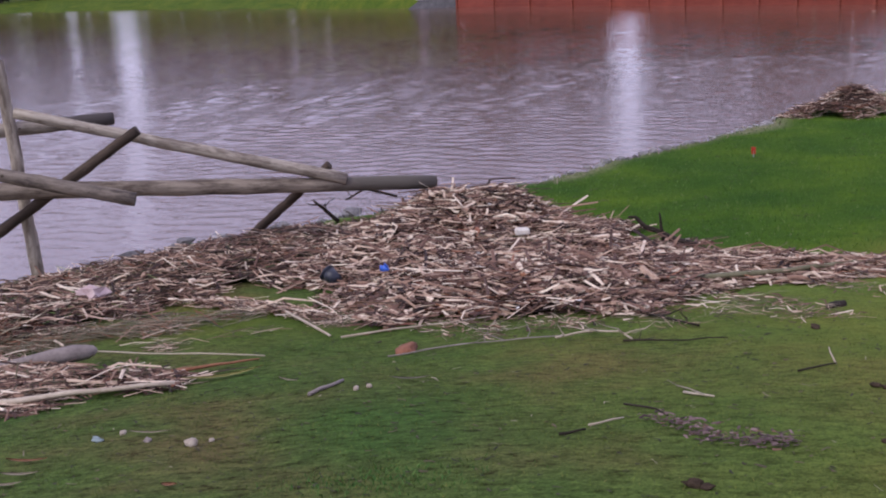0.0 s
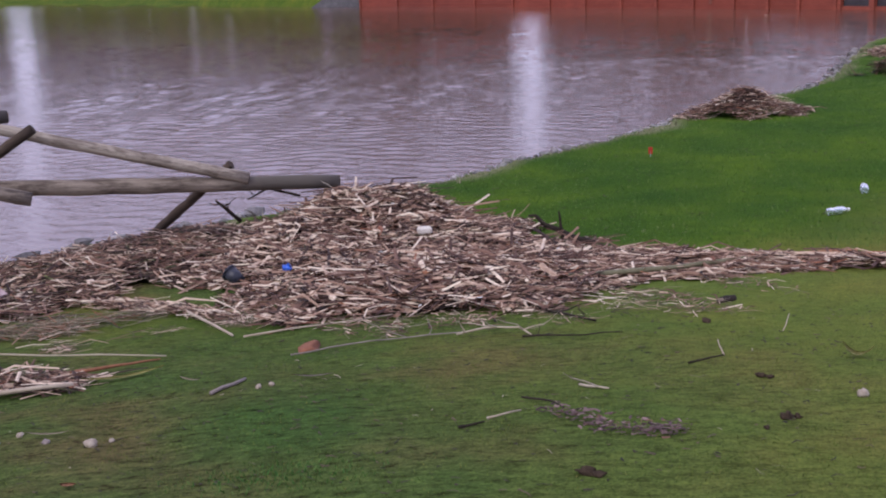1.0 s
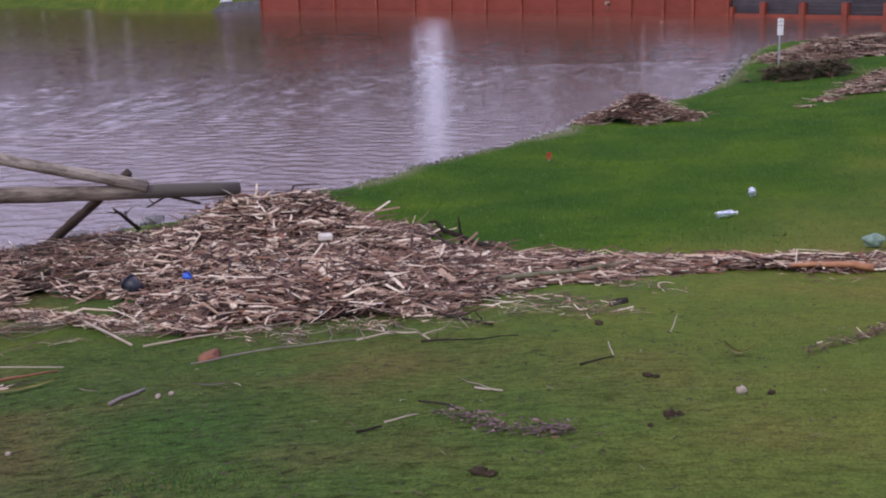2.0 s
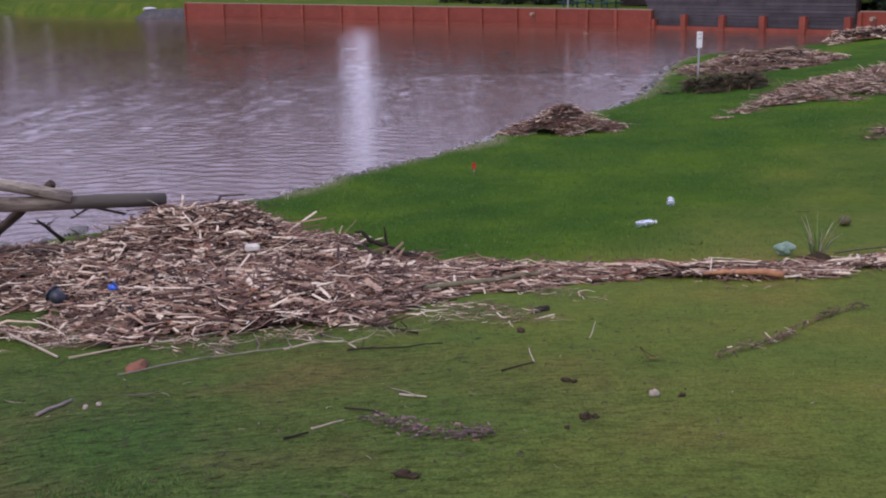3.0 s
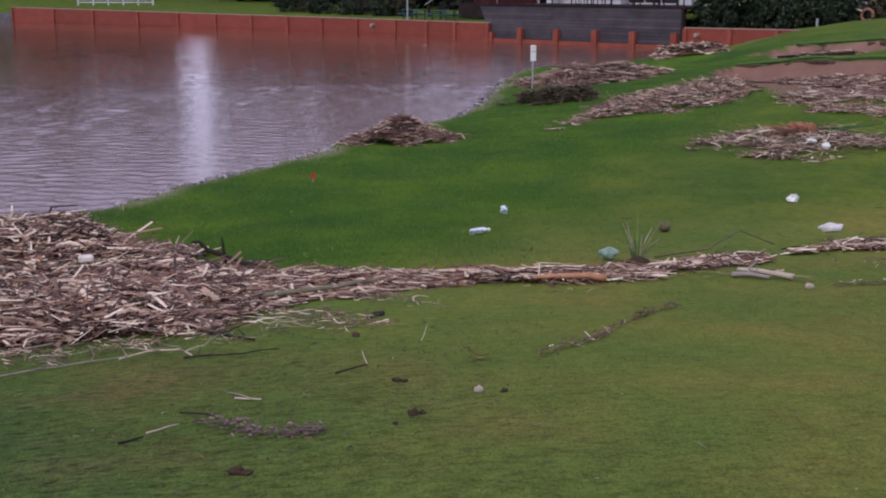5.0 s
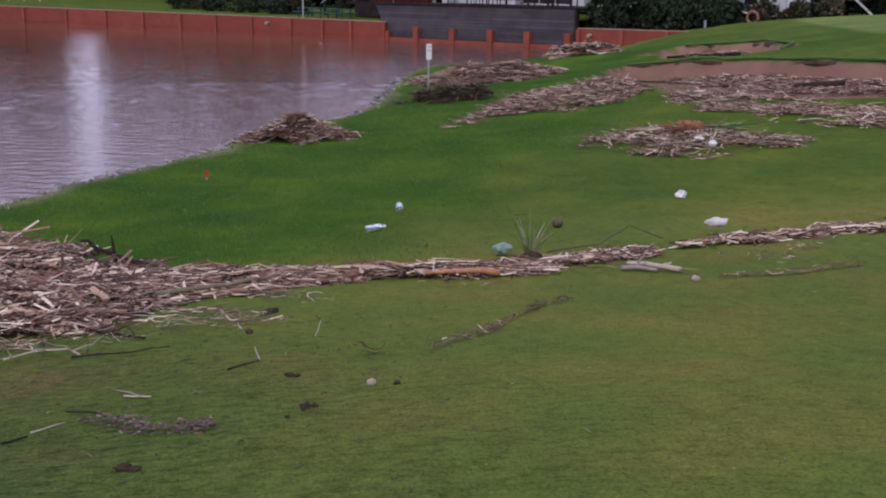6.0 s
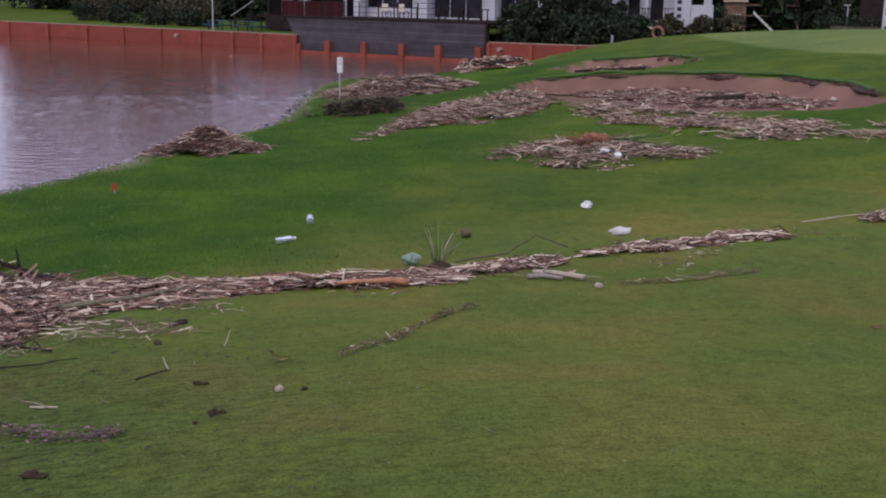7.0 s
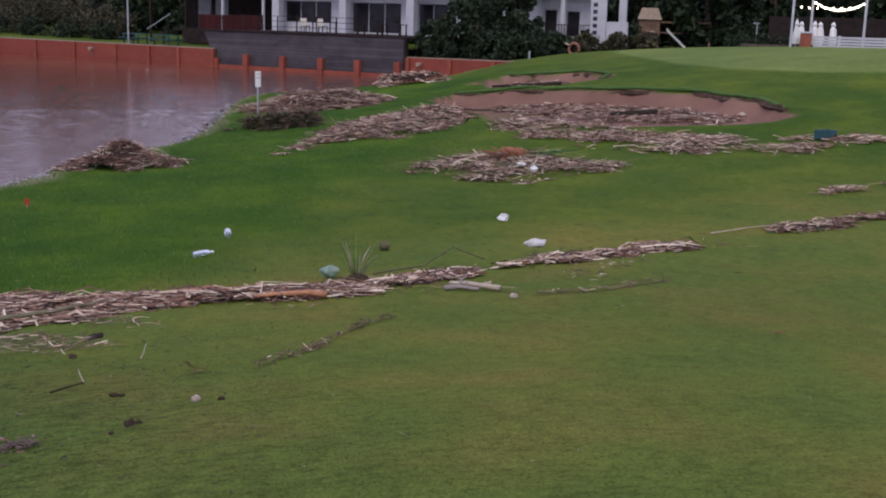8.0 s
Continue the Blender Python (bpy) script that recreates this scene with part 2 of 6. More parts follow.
HUSK = surface("green_brown_husk", (0.06, 0.06, 0.03), (0.16, 0.14, 0.07), 20, 0.8, bump=0.5)
WALL_RED = surface("red_oxide_timber", (0.15, 0.03, 0.018), (0.23, 0.052, 0.03), 0.7, 0.7, bump=0.3, third=(0.28, 0.07, 0.045), stretch=(1, 1, 2), vary=0.1)
WALL_POST = surface("red_oxide_post", (0.16, 0.036, 0.022), (0.3, 0.075, 0.046), 1.5, 0.7, bump=0.3, vary=0.12)
DECK = surface("grey_weathered_boards", (0.036, 0.031, 0.036), (0.08, 0.071, 0.078), 0.9, 0.8, bump=0.4, vary=0.22)
DARK_TIMBER = surface("dark_stained_timber", (0.014, 0.011, 0.011), (0.042, 0.03, 0.027), 2, 0.75, spec=0.06, bump=0.3)
MAROON = surface("maroon_boarding", (0.034, 0.009, 0.01), (0.06, 0.016, 0.016), 2, 0.7, spec=0.1, bump=0.3, vary=0.15)
WHITE_WALL = surface("white_painted_wall", (0.43, 0.43, 0.46), (0.58, 0.58, 0.61), 1.2, 0.7, bump=0.1)
ROOF = surface("grey_roof", (0.1, 0.1, 0.11), (0.18, 0.17, 0.18), 1.5, 0.7, bump=0.3)
CONCRETE = surface("dark_concrete", (0.07, 0.07, 0.075), (0.17, 0.165, 0.17), 1.5, 0.85, bump=0.4)
BRICK_RED = surface("red_brickwork", (0.2, 0.06, 0.04), (0.33, 0.11, 0.07), 5, 0.85, bump=0.4)
PLAY_WOOD = surface("brown_play_timber", (0.1, 0.06, 0.04), (0.24, 0.15, 0.1), 3, 0.75, bump=0.3)
PLAY_ROOF = surface("tan_shingle_roof", (0.2, 0.15, 0.1), (0.36, 0.28, 0.2), 4, 0.85, bump=0.3)
METAL = surface("galvanised_steel", (0.3, 0.32, 0.33), (0.48, 0.5, 0.5), 6, 0.45, 0.7, bump=0.1)
ORANGE = surface("orange_ring_paint", (0.17, 0.075, 0.05), (0.27, 0.12, 0.08), 5, 0.6, bump=0.1)
TRUNK = surface("tree_bark", (0.05, 0.04, 0.03), (0.16, 0.12, 0.09), 4, 0.9, bump=0.6, dist=0.03)


def glass_dark():
    m, n, l, b = material("dark_window_glass", 0.06, 0, 0.2)
    co = n.new("ShaderNodeTexCoord").outputs["Object"]
    t = noise_node(n, l, 1.2, 2, 0.5, co)
    l.new(ramp_node(n, l, t.outputs["Fac"], [(0.3, (0.008, 0.008, 0.01)), (0.7, (0.03, 0.03, 0.035))]).outputs[0], b.inputs["Base Color"])
    return m


def clear_plastic():
    m, n, l, b = material("clear_plastic", 0.12, 0, 0.6)
    b.inputs["Base Color"].default_value = (0.8, 0.9, 0.95, 1)
    b.inputs["Transmission Weight"].default_value = 0.9
    b.inputs["IOR"].default_value = 1.3
    co = n.new("ShaderNodeTexCoord").outputs["Object"]
    bump_node(n, l, b, noise_node(n, l, 30, 2, 0.5, co).outputs["Fac"], 0.5, 0.01)
    return m


def lamp_glow():
    m, n, l, b = material("warm_bulb", 0.3)
    b.inputs["Emission Color"].default_value = (1.0, 0.88, 0.7, 1)
    b.inputs["Emission Strength"].default_value = 9.0
    b.inputs["Base Color"].default_value = (0.9, 0.85, 0.75, 1)
    return m


GLASS, CLEAR, BULB = glass_dark(), clear_plastic(), lamp_glow()
GROUND, WATER = ground_material(), water_material()


# ---- building helpers ----
def mesh_of(name, bm, mat, smooth=False):
    me = bpy.data.meshes.new(name)
    bm.to_mesh(me)
    bm.free()
    if mat:
        me.materials.append(mat)
    if smooth:
        me.polygons.foreach_set("use_smooth", [True] * len(me.polygons))
    return me


def part(name, bm, mat, parent, label="", smooth=False):
    ob = new(name, mesh_of(name, bm, mat, smooth))
    ob.parent = parent
    if label:
        tagged(ob, label)
    return ob


def thing(name, at, label, category, group="", kind="", turn=0.0):
    ob = new(name)
    ob.matrix_basis = pose(*at, 0, 0, turn)
    ob.empty_display_size = 0.2
    return tagged(ob, label, category, group, kind)


def box(x0, x1, y0, y1, z0, z1, bevel=0.0, bm=None):
    bm = bm or bmesh.new()
    made = bmesh.ops.create_cube(bm, size=1)["verts"]
    bmesh.ops.scale(bm, vec=(x1 - x0, y1 - y0, z1 - z0), verts=made)
    bmesh.ops.translate(bm, vec=((x0 + x1) / 2, (y0 + y1) / 2, (z0 + z1) / 2), verts=made)
    if bevel:
        edges = list({e for v in made for e in v.link_edges})
        bmesh.ops.bevel(bm, geom=edges, offset=bevel, segments=1, affect="EDGES")
    return bm


def tube(points, radii, sides=8, bm=None, wobble=0.0, rng=None):
    """A closed round tube along points."""
    bm = bm or bmesh.new()
    pts = [Vector(p) for p in points]
    rings = []
    for i, p in enumerate(pts):
        ahead = (pts[min(i + 1, len(pts) - 1)] - pts[max(i - 1, 0)]).normalized()
        side = ahead.cross(Vector((0, 0, 1)) if abs(ahead.z) < 0.9 else Vector((1, 0, 0))).normalized()
        up = side.cross(ahead)
        r = radii[i] if isinstance(radii, (list, tuple)) else radii
        ring = []
        for k in range(sides):
            a = 2 * math.pi * k / sides
            rr = r * (1 + (rng.uniform(-wobble, wobble) if rng else 0))
            ring.append(bm.verts.new(p + side * rr * math.cos(a) + up * rr * math.sin(a)))
        rings.append(ring)
    for a, b in zip(rings, rings[1:]):
        for k in range(sides):
            bm.faces.new((a[k], a[(k + 1) % sides], b[(k + 1) % sides], b[k]))
    bm.faces.new(rings[0][::-1])
    bm.faces.new(rings[-1])
    return bm


def bent(a, b, n, sway, rng):
    """n points from a to b that wander by sway."""
    a, b = Vector(a), Vector(b)
    out = []
    for i in range(n):
        f = i / (n - 1)
        k = math.sin(math.pi * f)
        out.append(a.lerp(b, f) + Vector((rng.uniform(-1, 1), rng.uniform(-1, 1), rng.uniform(-0.4, 0.4))) * sway * k)
    return out


def lump(r, squash=(1, 1, 1), rough=0.25, seed=0, subdiv=2):
    bm = bmesh.new()
    bmesh.ops.create_icosphere(bm, subdivisions=subdiv, radius=r)
    for v in bm.verts:
        k = 1 + rough * noise.noise(v.co / r * 1.4 + Vector((seed * 3.7, seed, 0)))
        v.co = Vector((v.co.x * k * squash[0], v.co.y * k * squash[1], v.co.z * k * squash[2]))
    return bm


# ---- lie of the land ----
WATER_Z = -1.87
SWELLS = [(0, 0, 5.5, 1.209), (4, 2, 9, 0.755), (10, 34, 8, -0.518), (20, 30, 10, 1.275), (36, 52, 14, 1.861), (22, 52, 8, 0.364), (-6, 8, 6, -0.195), (8, 18, 8, -0.178), (40, 25, 16, 2.036)]
SHORE = [(-60, -50), (-14, 4.5), (-9.07, 11.2), (-8.3, 12.5), (-7.4, 13.9), (-4.05, 17.6), (-3.55, 18.6), (-2.65, 20.5), (-1.75, 22.0), (-0.8, 23.8), (-0.15, 25.7), (0.7, 27.0), (2.8, 30.3), (3.7, 33.3), (4.75, 38.2),
         (5.9, 43.3), (8.2, 48.4), (15, 55), (27.5, 57.0), (19.2, 66), (9.0, 76.3), (-33.1, 115.5), (-39, 118.6), (-54, 130.5), (-67, 145), (-110, 185), (-260, 290), (-260, -50)]
BUNKER = [(11.4, 35.6), (12.4, 36.2), (13.7, 34.4), (14.9, 31.3), (15.6, 28.9), (16.4, 26.6), (16.6, 24.2), (16.3, 22.4), (15.6, 22), (13.6, 23.1), (12.1, 24.6), (11.3, 26.6), (10.8, 27.8), (10.9, 31)]
BUNKER_BACK = [(14.2, 39.4), (15.9, 40.2), (17.5, 36.8), (17.2, 33.9), (16.3, 33.3), (15, 33.9), (14.1, 36.5)]

PUTTING = [(25, 50), (21.9, 40.7), (20.1, 34.7), (19.7, 30.5), (20.7, 27.7), (22, 26.5), (30, 22), (40, 24), (46, 34), (44, 48), (34, 54)]


def inside_by(poly, x, y):
    """How far points lie inside a polygon; negative outside."""
    x, y = np.asarray(x, float), np.asarray(y, float)
    best, odd = np.full(x.shape, 1e9), np.zeros(x.shape, bool)
    for (ax, ay), (bx, by) in zip(poly, poly[1:] + poly[:1]):
        dx, dy = bx - ax, by - ay
        f = np.clip(((x - ax) * dx + (y - ay) * dy) / (dx * dx + dy * dy), 0, 1)
        best = np.minimum(best, np.hypot(x - ax - f * dx, y - ay - f * dy))
        if dy:
            odd ^= ((ay > y) != (by > y)) & (x < dx * (y - ay) / dy + ax)
    return np.where(odd, best, -best)


def smooth(a, b, v):
    f = np.clip((v - a) / (b - a), 0, 1)
    return f * f * (3 - 2 * f)


def wave(x, y, s, seed=0.0):
    return np.sin(x * s + seed) * np.cos(y * s * 1.13 + seed * 2.1) + 0.5 * np.sin(x * s * 2.3 + y * s * 1.7 + seed)


def land(x, y):
    """Height of the ground and, with it, how it is covered."""
    x, y = np.asarray(x, float), np.asarray(y, float)
    z = -1.80 + sum(k * np.exp(-((x - gx) ** 2 + (y - gy) ** 2) / (2 * s * s)) for gx, gy, s, k in SWELLS)
    w = inside_by(SHORE, x, y)
    z = z - 0.9 * smooth(44, 57, np.hypot(x, y)) * smooth(26, 14.5, x)
    # the far bank, behind its wall
    b = np.where(x < 9.0, (x - 9.0) * 0.6816 + (y - 76.5) * 0.7319, (x - 9.3) * 0.743 + (y - 76.6) * 0.669)
    b = np.where((y > 100) & (x < -33.1), np.maximum(b, -w), b)
    far = -0.78 + 0.36 * smooth(9, -32, x) + 0.011 * np.clip(b, 0, 90) + 0.07 * np.clip(b - 3, 0, 70) * smooth(-29, -45, x)
    z = z + smooth(0.2, 1.6, b) * np.maximum(far - z, 0)
    side = smooth(24, 40, x) * smooth(40, 70, y)
    z = z + side * np.maximum(0.0 - z, 0)
    z = z + 0.012 * wave(x, y, 1.7) * smooth(60, 20, np.hypot(x, y))
    w = w + 0.10 * wave(x, y, 2.1, 1.0) * smooth(60, 30, np.hypot(x, y))
    shore = smooth(-0.25, 0.35, w)
    z = z * (1 - shore) + (-2.7) * shore
    for poly, (nx, ny), deep in ((BUNKER, (11.2, 25.5), 0.058), (BUNKER_BACK, (14.6, 34.5), 0.075)):
        d = inside_by(poly, x, y) + 0.12 * wave(x, y, 1.9, 3.0)
        rise = np.clip((x - nx) * 0.85 + (y - ny) * 0.53, 0, 5)
        z = z - smooth(0.0, 0.3, d) * (0.04 + deep * rise) + 0.06 * np.exp(-((d + 0.35) / 0.35) ** 2)
    return z


def gz(x, y):
    return float(land(np.array([x]), np.array([y]))[0])


def build_ground():
    wedge = np.radians(np.arange(-52, 52.01, 0.36))
    rest = np.radians(np.arange(58, 303, 6.0))
    ang = np.concatenate([wedge, rest])
    near = 1.2 * 1.0125 ** np.arange(0, 232)
    rad = np.concatenate([[0.0], near, np.arange(near[-1] + 0.15, 42, 0.15), 42 * 1.0125 ** np.arange(0, 105), 42 * 1.0125 ** 104 * 1.12 ** np.arange(1, 28)])
    A, R = np.meshgrid(ang, rad)
    X, Y = R * np.sin(A), R * np.cos(A)
    Z = land(X.ravel(), Y.ravel())
    na, nr = len(ang), len(rad)
    co = np.stack([X.ravel(), Y.ravel(), Z], 1)
    i, j = np.meshgrid(np.arange(nr - 1), np.arange(na), indexing="ij")
    k = (j + 1) % na
    quads = np.stack([i * na + j, i * na + k, (i + 1) * na + k, (i + 1) * na + j], -1).reshape(-1, 4)[:, ::-1]
    me = bpy.data.meshes.new("ground")
    me.from_pydata(co.tolist(), [], quads.tolist())
    me.polygons.foreach_set("use_smooth", [True] * len(me.polygons))
    x, y = co[:, 0], co[:, 1]
    w = inside_by(SHORE, x, y)
    wob = wave(x, y, 0.8, 2.0) * 0.5 + wave(x, y, 2.3) * 0.2
    sand = np.maximum(smooth(-0.12, 0.02, inside_by(BUNKER, x, y) + 0.12 * wave(x, y, 1.9, 3.0)), smooth(-0.12, 0.02, inside_by(BUNKER_BACK, x, y) + 0.12 * wave(x, y, 1.9, 3.0)))
    lush = smooth(10.9, 12.4, y + 0.1 * x + 0.5 * wob) * smooth(2.2, -1.4, x - 0.5 - 0.6 * (y - 11.8) + 1.2 * wob) * smooth(60, 45, y)
    lush = np.maximum(lush, smooth(33, 38, np.hypot(x, y)) * 0.55)
    lush = np.maximum(lush, 0.62 * smooth(12.6, 16.0, y - 0.15 * (x - 4) + 0.8 * wob) * smooth(60, 45, y))
    lush = np.maximum(lush, 0.75 * smooth(17, 21, y) * smooth(12, 10, np.hypot(x - 17, y - 30)))
    put = smooth(-0.15, 0.25, inside_by(PUTTING, x, y))
    worn = smooth(1.5, -3.5, x + 0.35 * (y - 7) + 1.2 * wob) * smooth(13.5, 11, y)
    green = np.exp(-(((x + 4.9) / 1.9) ** 2 + ((y - 9.3 + 0.3 * (x + 4.9)) / 1.0) ** 2))
    worn = worn * (1 - 0.85 * green)
    lush = np.maximum(lush, 0.55 * green)
    fringe = smooth(-0.65, -0.15, w + 0.35 * wob) * smooth(75, 60, y) * 0.7
    for name, v in (("sand", sand), ("lush", lush), ("putting", put), ("worn", worn), ("fringe", fringe), ("wet", 0.8 * sand * smooth(1.0, 0.45, np.hypot((x - 12.1) * 0.95 + (y - 27.9) * 0.3, ((y - 27.9) * 0.95 - (x - 12.1) * 0.3) * 0.55) + 0.25 * wave(x, y, 2.6, 1.0)))):
        me.attributes.new(name, "FLOAT", "POINT").data.foreach_set("value", v.astype(np.float32))
    me.materials.append(GROUND)
    tagged(new("ground", me), "mown golf course turf with sand bunkers, littered after a flood", "ground", kind="structure")


build_ground()

# the pond: a rippled sheet, finest near the bank
def ripples(x, y):
    g = np.random.default_rng(5)
    h = np.zeros_like(x)
    wx, wy = x + 0.25 * np.sin(y * 0.9 + 1) + 0.3 * np.sin(x * 0.37), y + 0.22 * np.sin(x * 1.3) + 0.3 * np.sin(y * 0.31 + 2)
    for _ in range(22):
        length = g.uniform(0.2, 0.55)
        a = math.radians(90 + g.normal(0, 27))
        k = 2 * math.pi / length
        h += 0.0036 * length ** 0.9 * np.sin(k * (wx * math.cos(a) + wy * math.sin(a)) + g.uniform(0, 6.28))
    gust = 0.75 + 0.35 * np.sin(x * 0.21 + 1.3) * np.sin(y * 0.17)
    return h * gust


def build_water():
    ang = np.radians(np.concatenate([[-176, -150, -120, -90, -70, -56], np.arange(-46, 31, 0.3), [40, 60, 90, 120, 150, 176]]))
    rad = np.concatenate([[0.5, 4.0, 8.0], np.arange(9, 42, 0.1), 42 * 1.0065 ** np.arange(0, 190), [160, 190, 240, 330, 480]])
    A, R = np.meshgrid(ang, rad)
    X, Y = R * np.sin(A), R * np.cos(A)
    fade = smooth(8.5, 10, R) * (0.55 + 0.45 * smooth(110, 45, R)) * smooth(-56, -46, np.degrees(A)) * smooth(40, 31, np.degrees(A))
    Z = WATER_Z + ripples(X, Y) * fade * smooth(140, 110, R)
    na, nr = len(ang), len(rad)
    i, j = np.meshgrid(np.arange(nr - 1), np.arange(na - 1), indexing="ij")
    quads = np.stack([i * na + j, (i + 1) * na + j, (i + 1) * na + j + 1, i * na + j + 1], -1).reshape(-1, 4)
    cx, cy = X.ravel()[quads].mean(1), Y.ravel()[quads].mean(1)
    # none under the far bank
    quads = quads[(np.where(cx < 9.0, (cx - 9.0) * 0.6816 + (cy - 76.5) * 0.7319, (cx - 9.3) * 0.743 + (cy - 76.6) * 0.669) < 0.6) | (cx < -33.1)]
    me = bpy.data.meshes.new("water")
    me.from_pydata(np.stack([X.ravel(), Y.ravel(), Z.ravel()], 1).tolist(), [], quads[:, ::-1].tolist())
    me.polygons.foreach_set("use_smooth", [True] * len(me.polygons))
    me.materials.append(WATER)
    tagged(new("water", me), "muddy brown pond water with small wind ripples", "water", kind="structure")


build_water()


# ---- driftwood, reed litter and flood debris ----
def stalks(n, rng, place, length, width, aim, spread, tilt=13.0):
    """Vertices and faces of n bent, three-sided stalks laid where place() says."""
    x, y, z = place(n)
    ln = rng.uniform(length[0], length[1], n) * rng.choice([0.6, 0.8, 1.0, 1.3], n)
    wd = rng.uniform(width[0], width[1], n)
    a = np.radians((aim(x, y) if callable(aim) else aim) + rng.normal(0, spread, n)) + np.where(rng.random(n) < 0.2, rng.uniform(0, 3.14, n), 0)
    t = np.radians(rng.normal(0, tilt, n))
    ahead = np.stack([np.cos(a) * np.cos(t), np.sin(a) * np.cos(t), np.sin(t)], 1)
    side = np.stack([-np.sin(a), np.cos(a), rng.normal(0, 0.35, n)], 1)
    side /= np.linalg.norm(side, axis=1, keepdims=True)
    up = np.cross(ahead, side)
    c = np.stack([x, y, z], 1)
    bow = rng.normal(0, 0.14, n)[:, None] * ln[:, None]
    sag = rng.normal(0, 0.03, n)[:, None] * ln[:, None]
    verts = np.zeros((n, 9, 3))
    for r, f in enumerate((-0.5, 0.0, 0.5)):
        mid = c + ahead * (f * ln)[:, None] + (side * bow + up * sag) * (1 if r == 1 else 0)
        w = (wd * (1.0, 1.0, rng.uniform(0.4, 0.9))[r])[:, None]
        verts[:, r * 3 + 0] = mid + side * w * 0.5
        verts[:, r * 3 + 1] = mid - side * w * 0.5
        verts[:, r * 3 + 2] = mid + up * w * 0.22
    faces = [(0, 1, 4, 3), (1, 2, 5, 4), (2, 0, 3, 5), (3, 4, 7, 6), (4, 5, 8, 7), (5, 3, 6, 8), (2, 1, 0), (6, 7, 8)]
    return verts.reshape(-1, 3), [tuple(9 * k + i for i in f) for k in range(n) for f in faces]


def joined(name, verts, faces, mat, parent=None):
    me = bpy.data.meshes.new(name)
    me.from_pydata(verts.tolist() if hasattr(verts, "tolist") else verts, [], faces)
    me.materials.append(mat)
    ob = new(name, me)
    ob.parent = parent
    return ob


STALK_MESHES = []
for kk in range(12):
    g = np.random.default_rng(40 + kk)
    lv, lf = stalks(1, g, lambda n: (np.zeros(n), np.zeros(n), np.zeros(n)), (0.12 + 0.045 * kk, 0.16 + 0.055 * kk), (0.016, 0.036), 0, 2, 1)
    me_ = bpy.data.meshes.new("reed_stalk")
    me_.from_pydata(lv.tolist(), [], lf)
    me_.materials.append(REED)
    STALK_MESHES.append(me_)


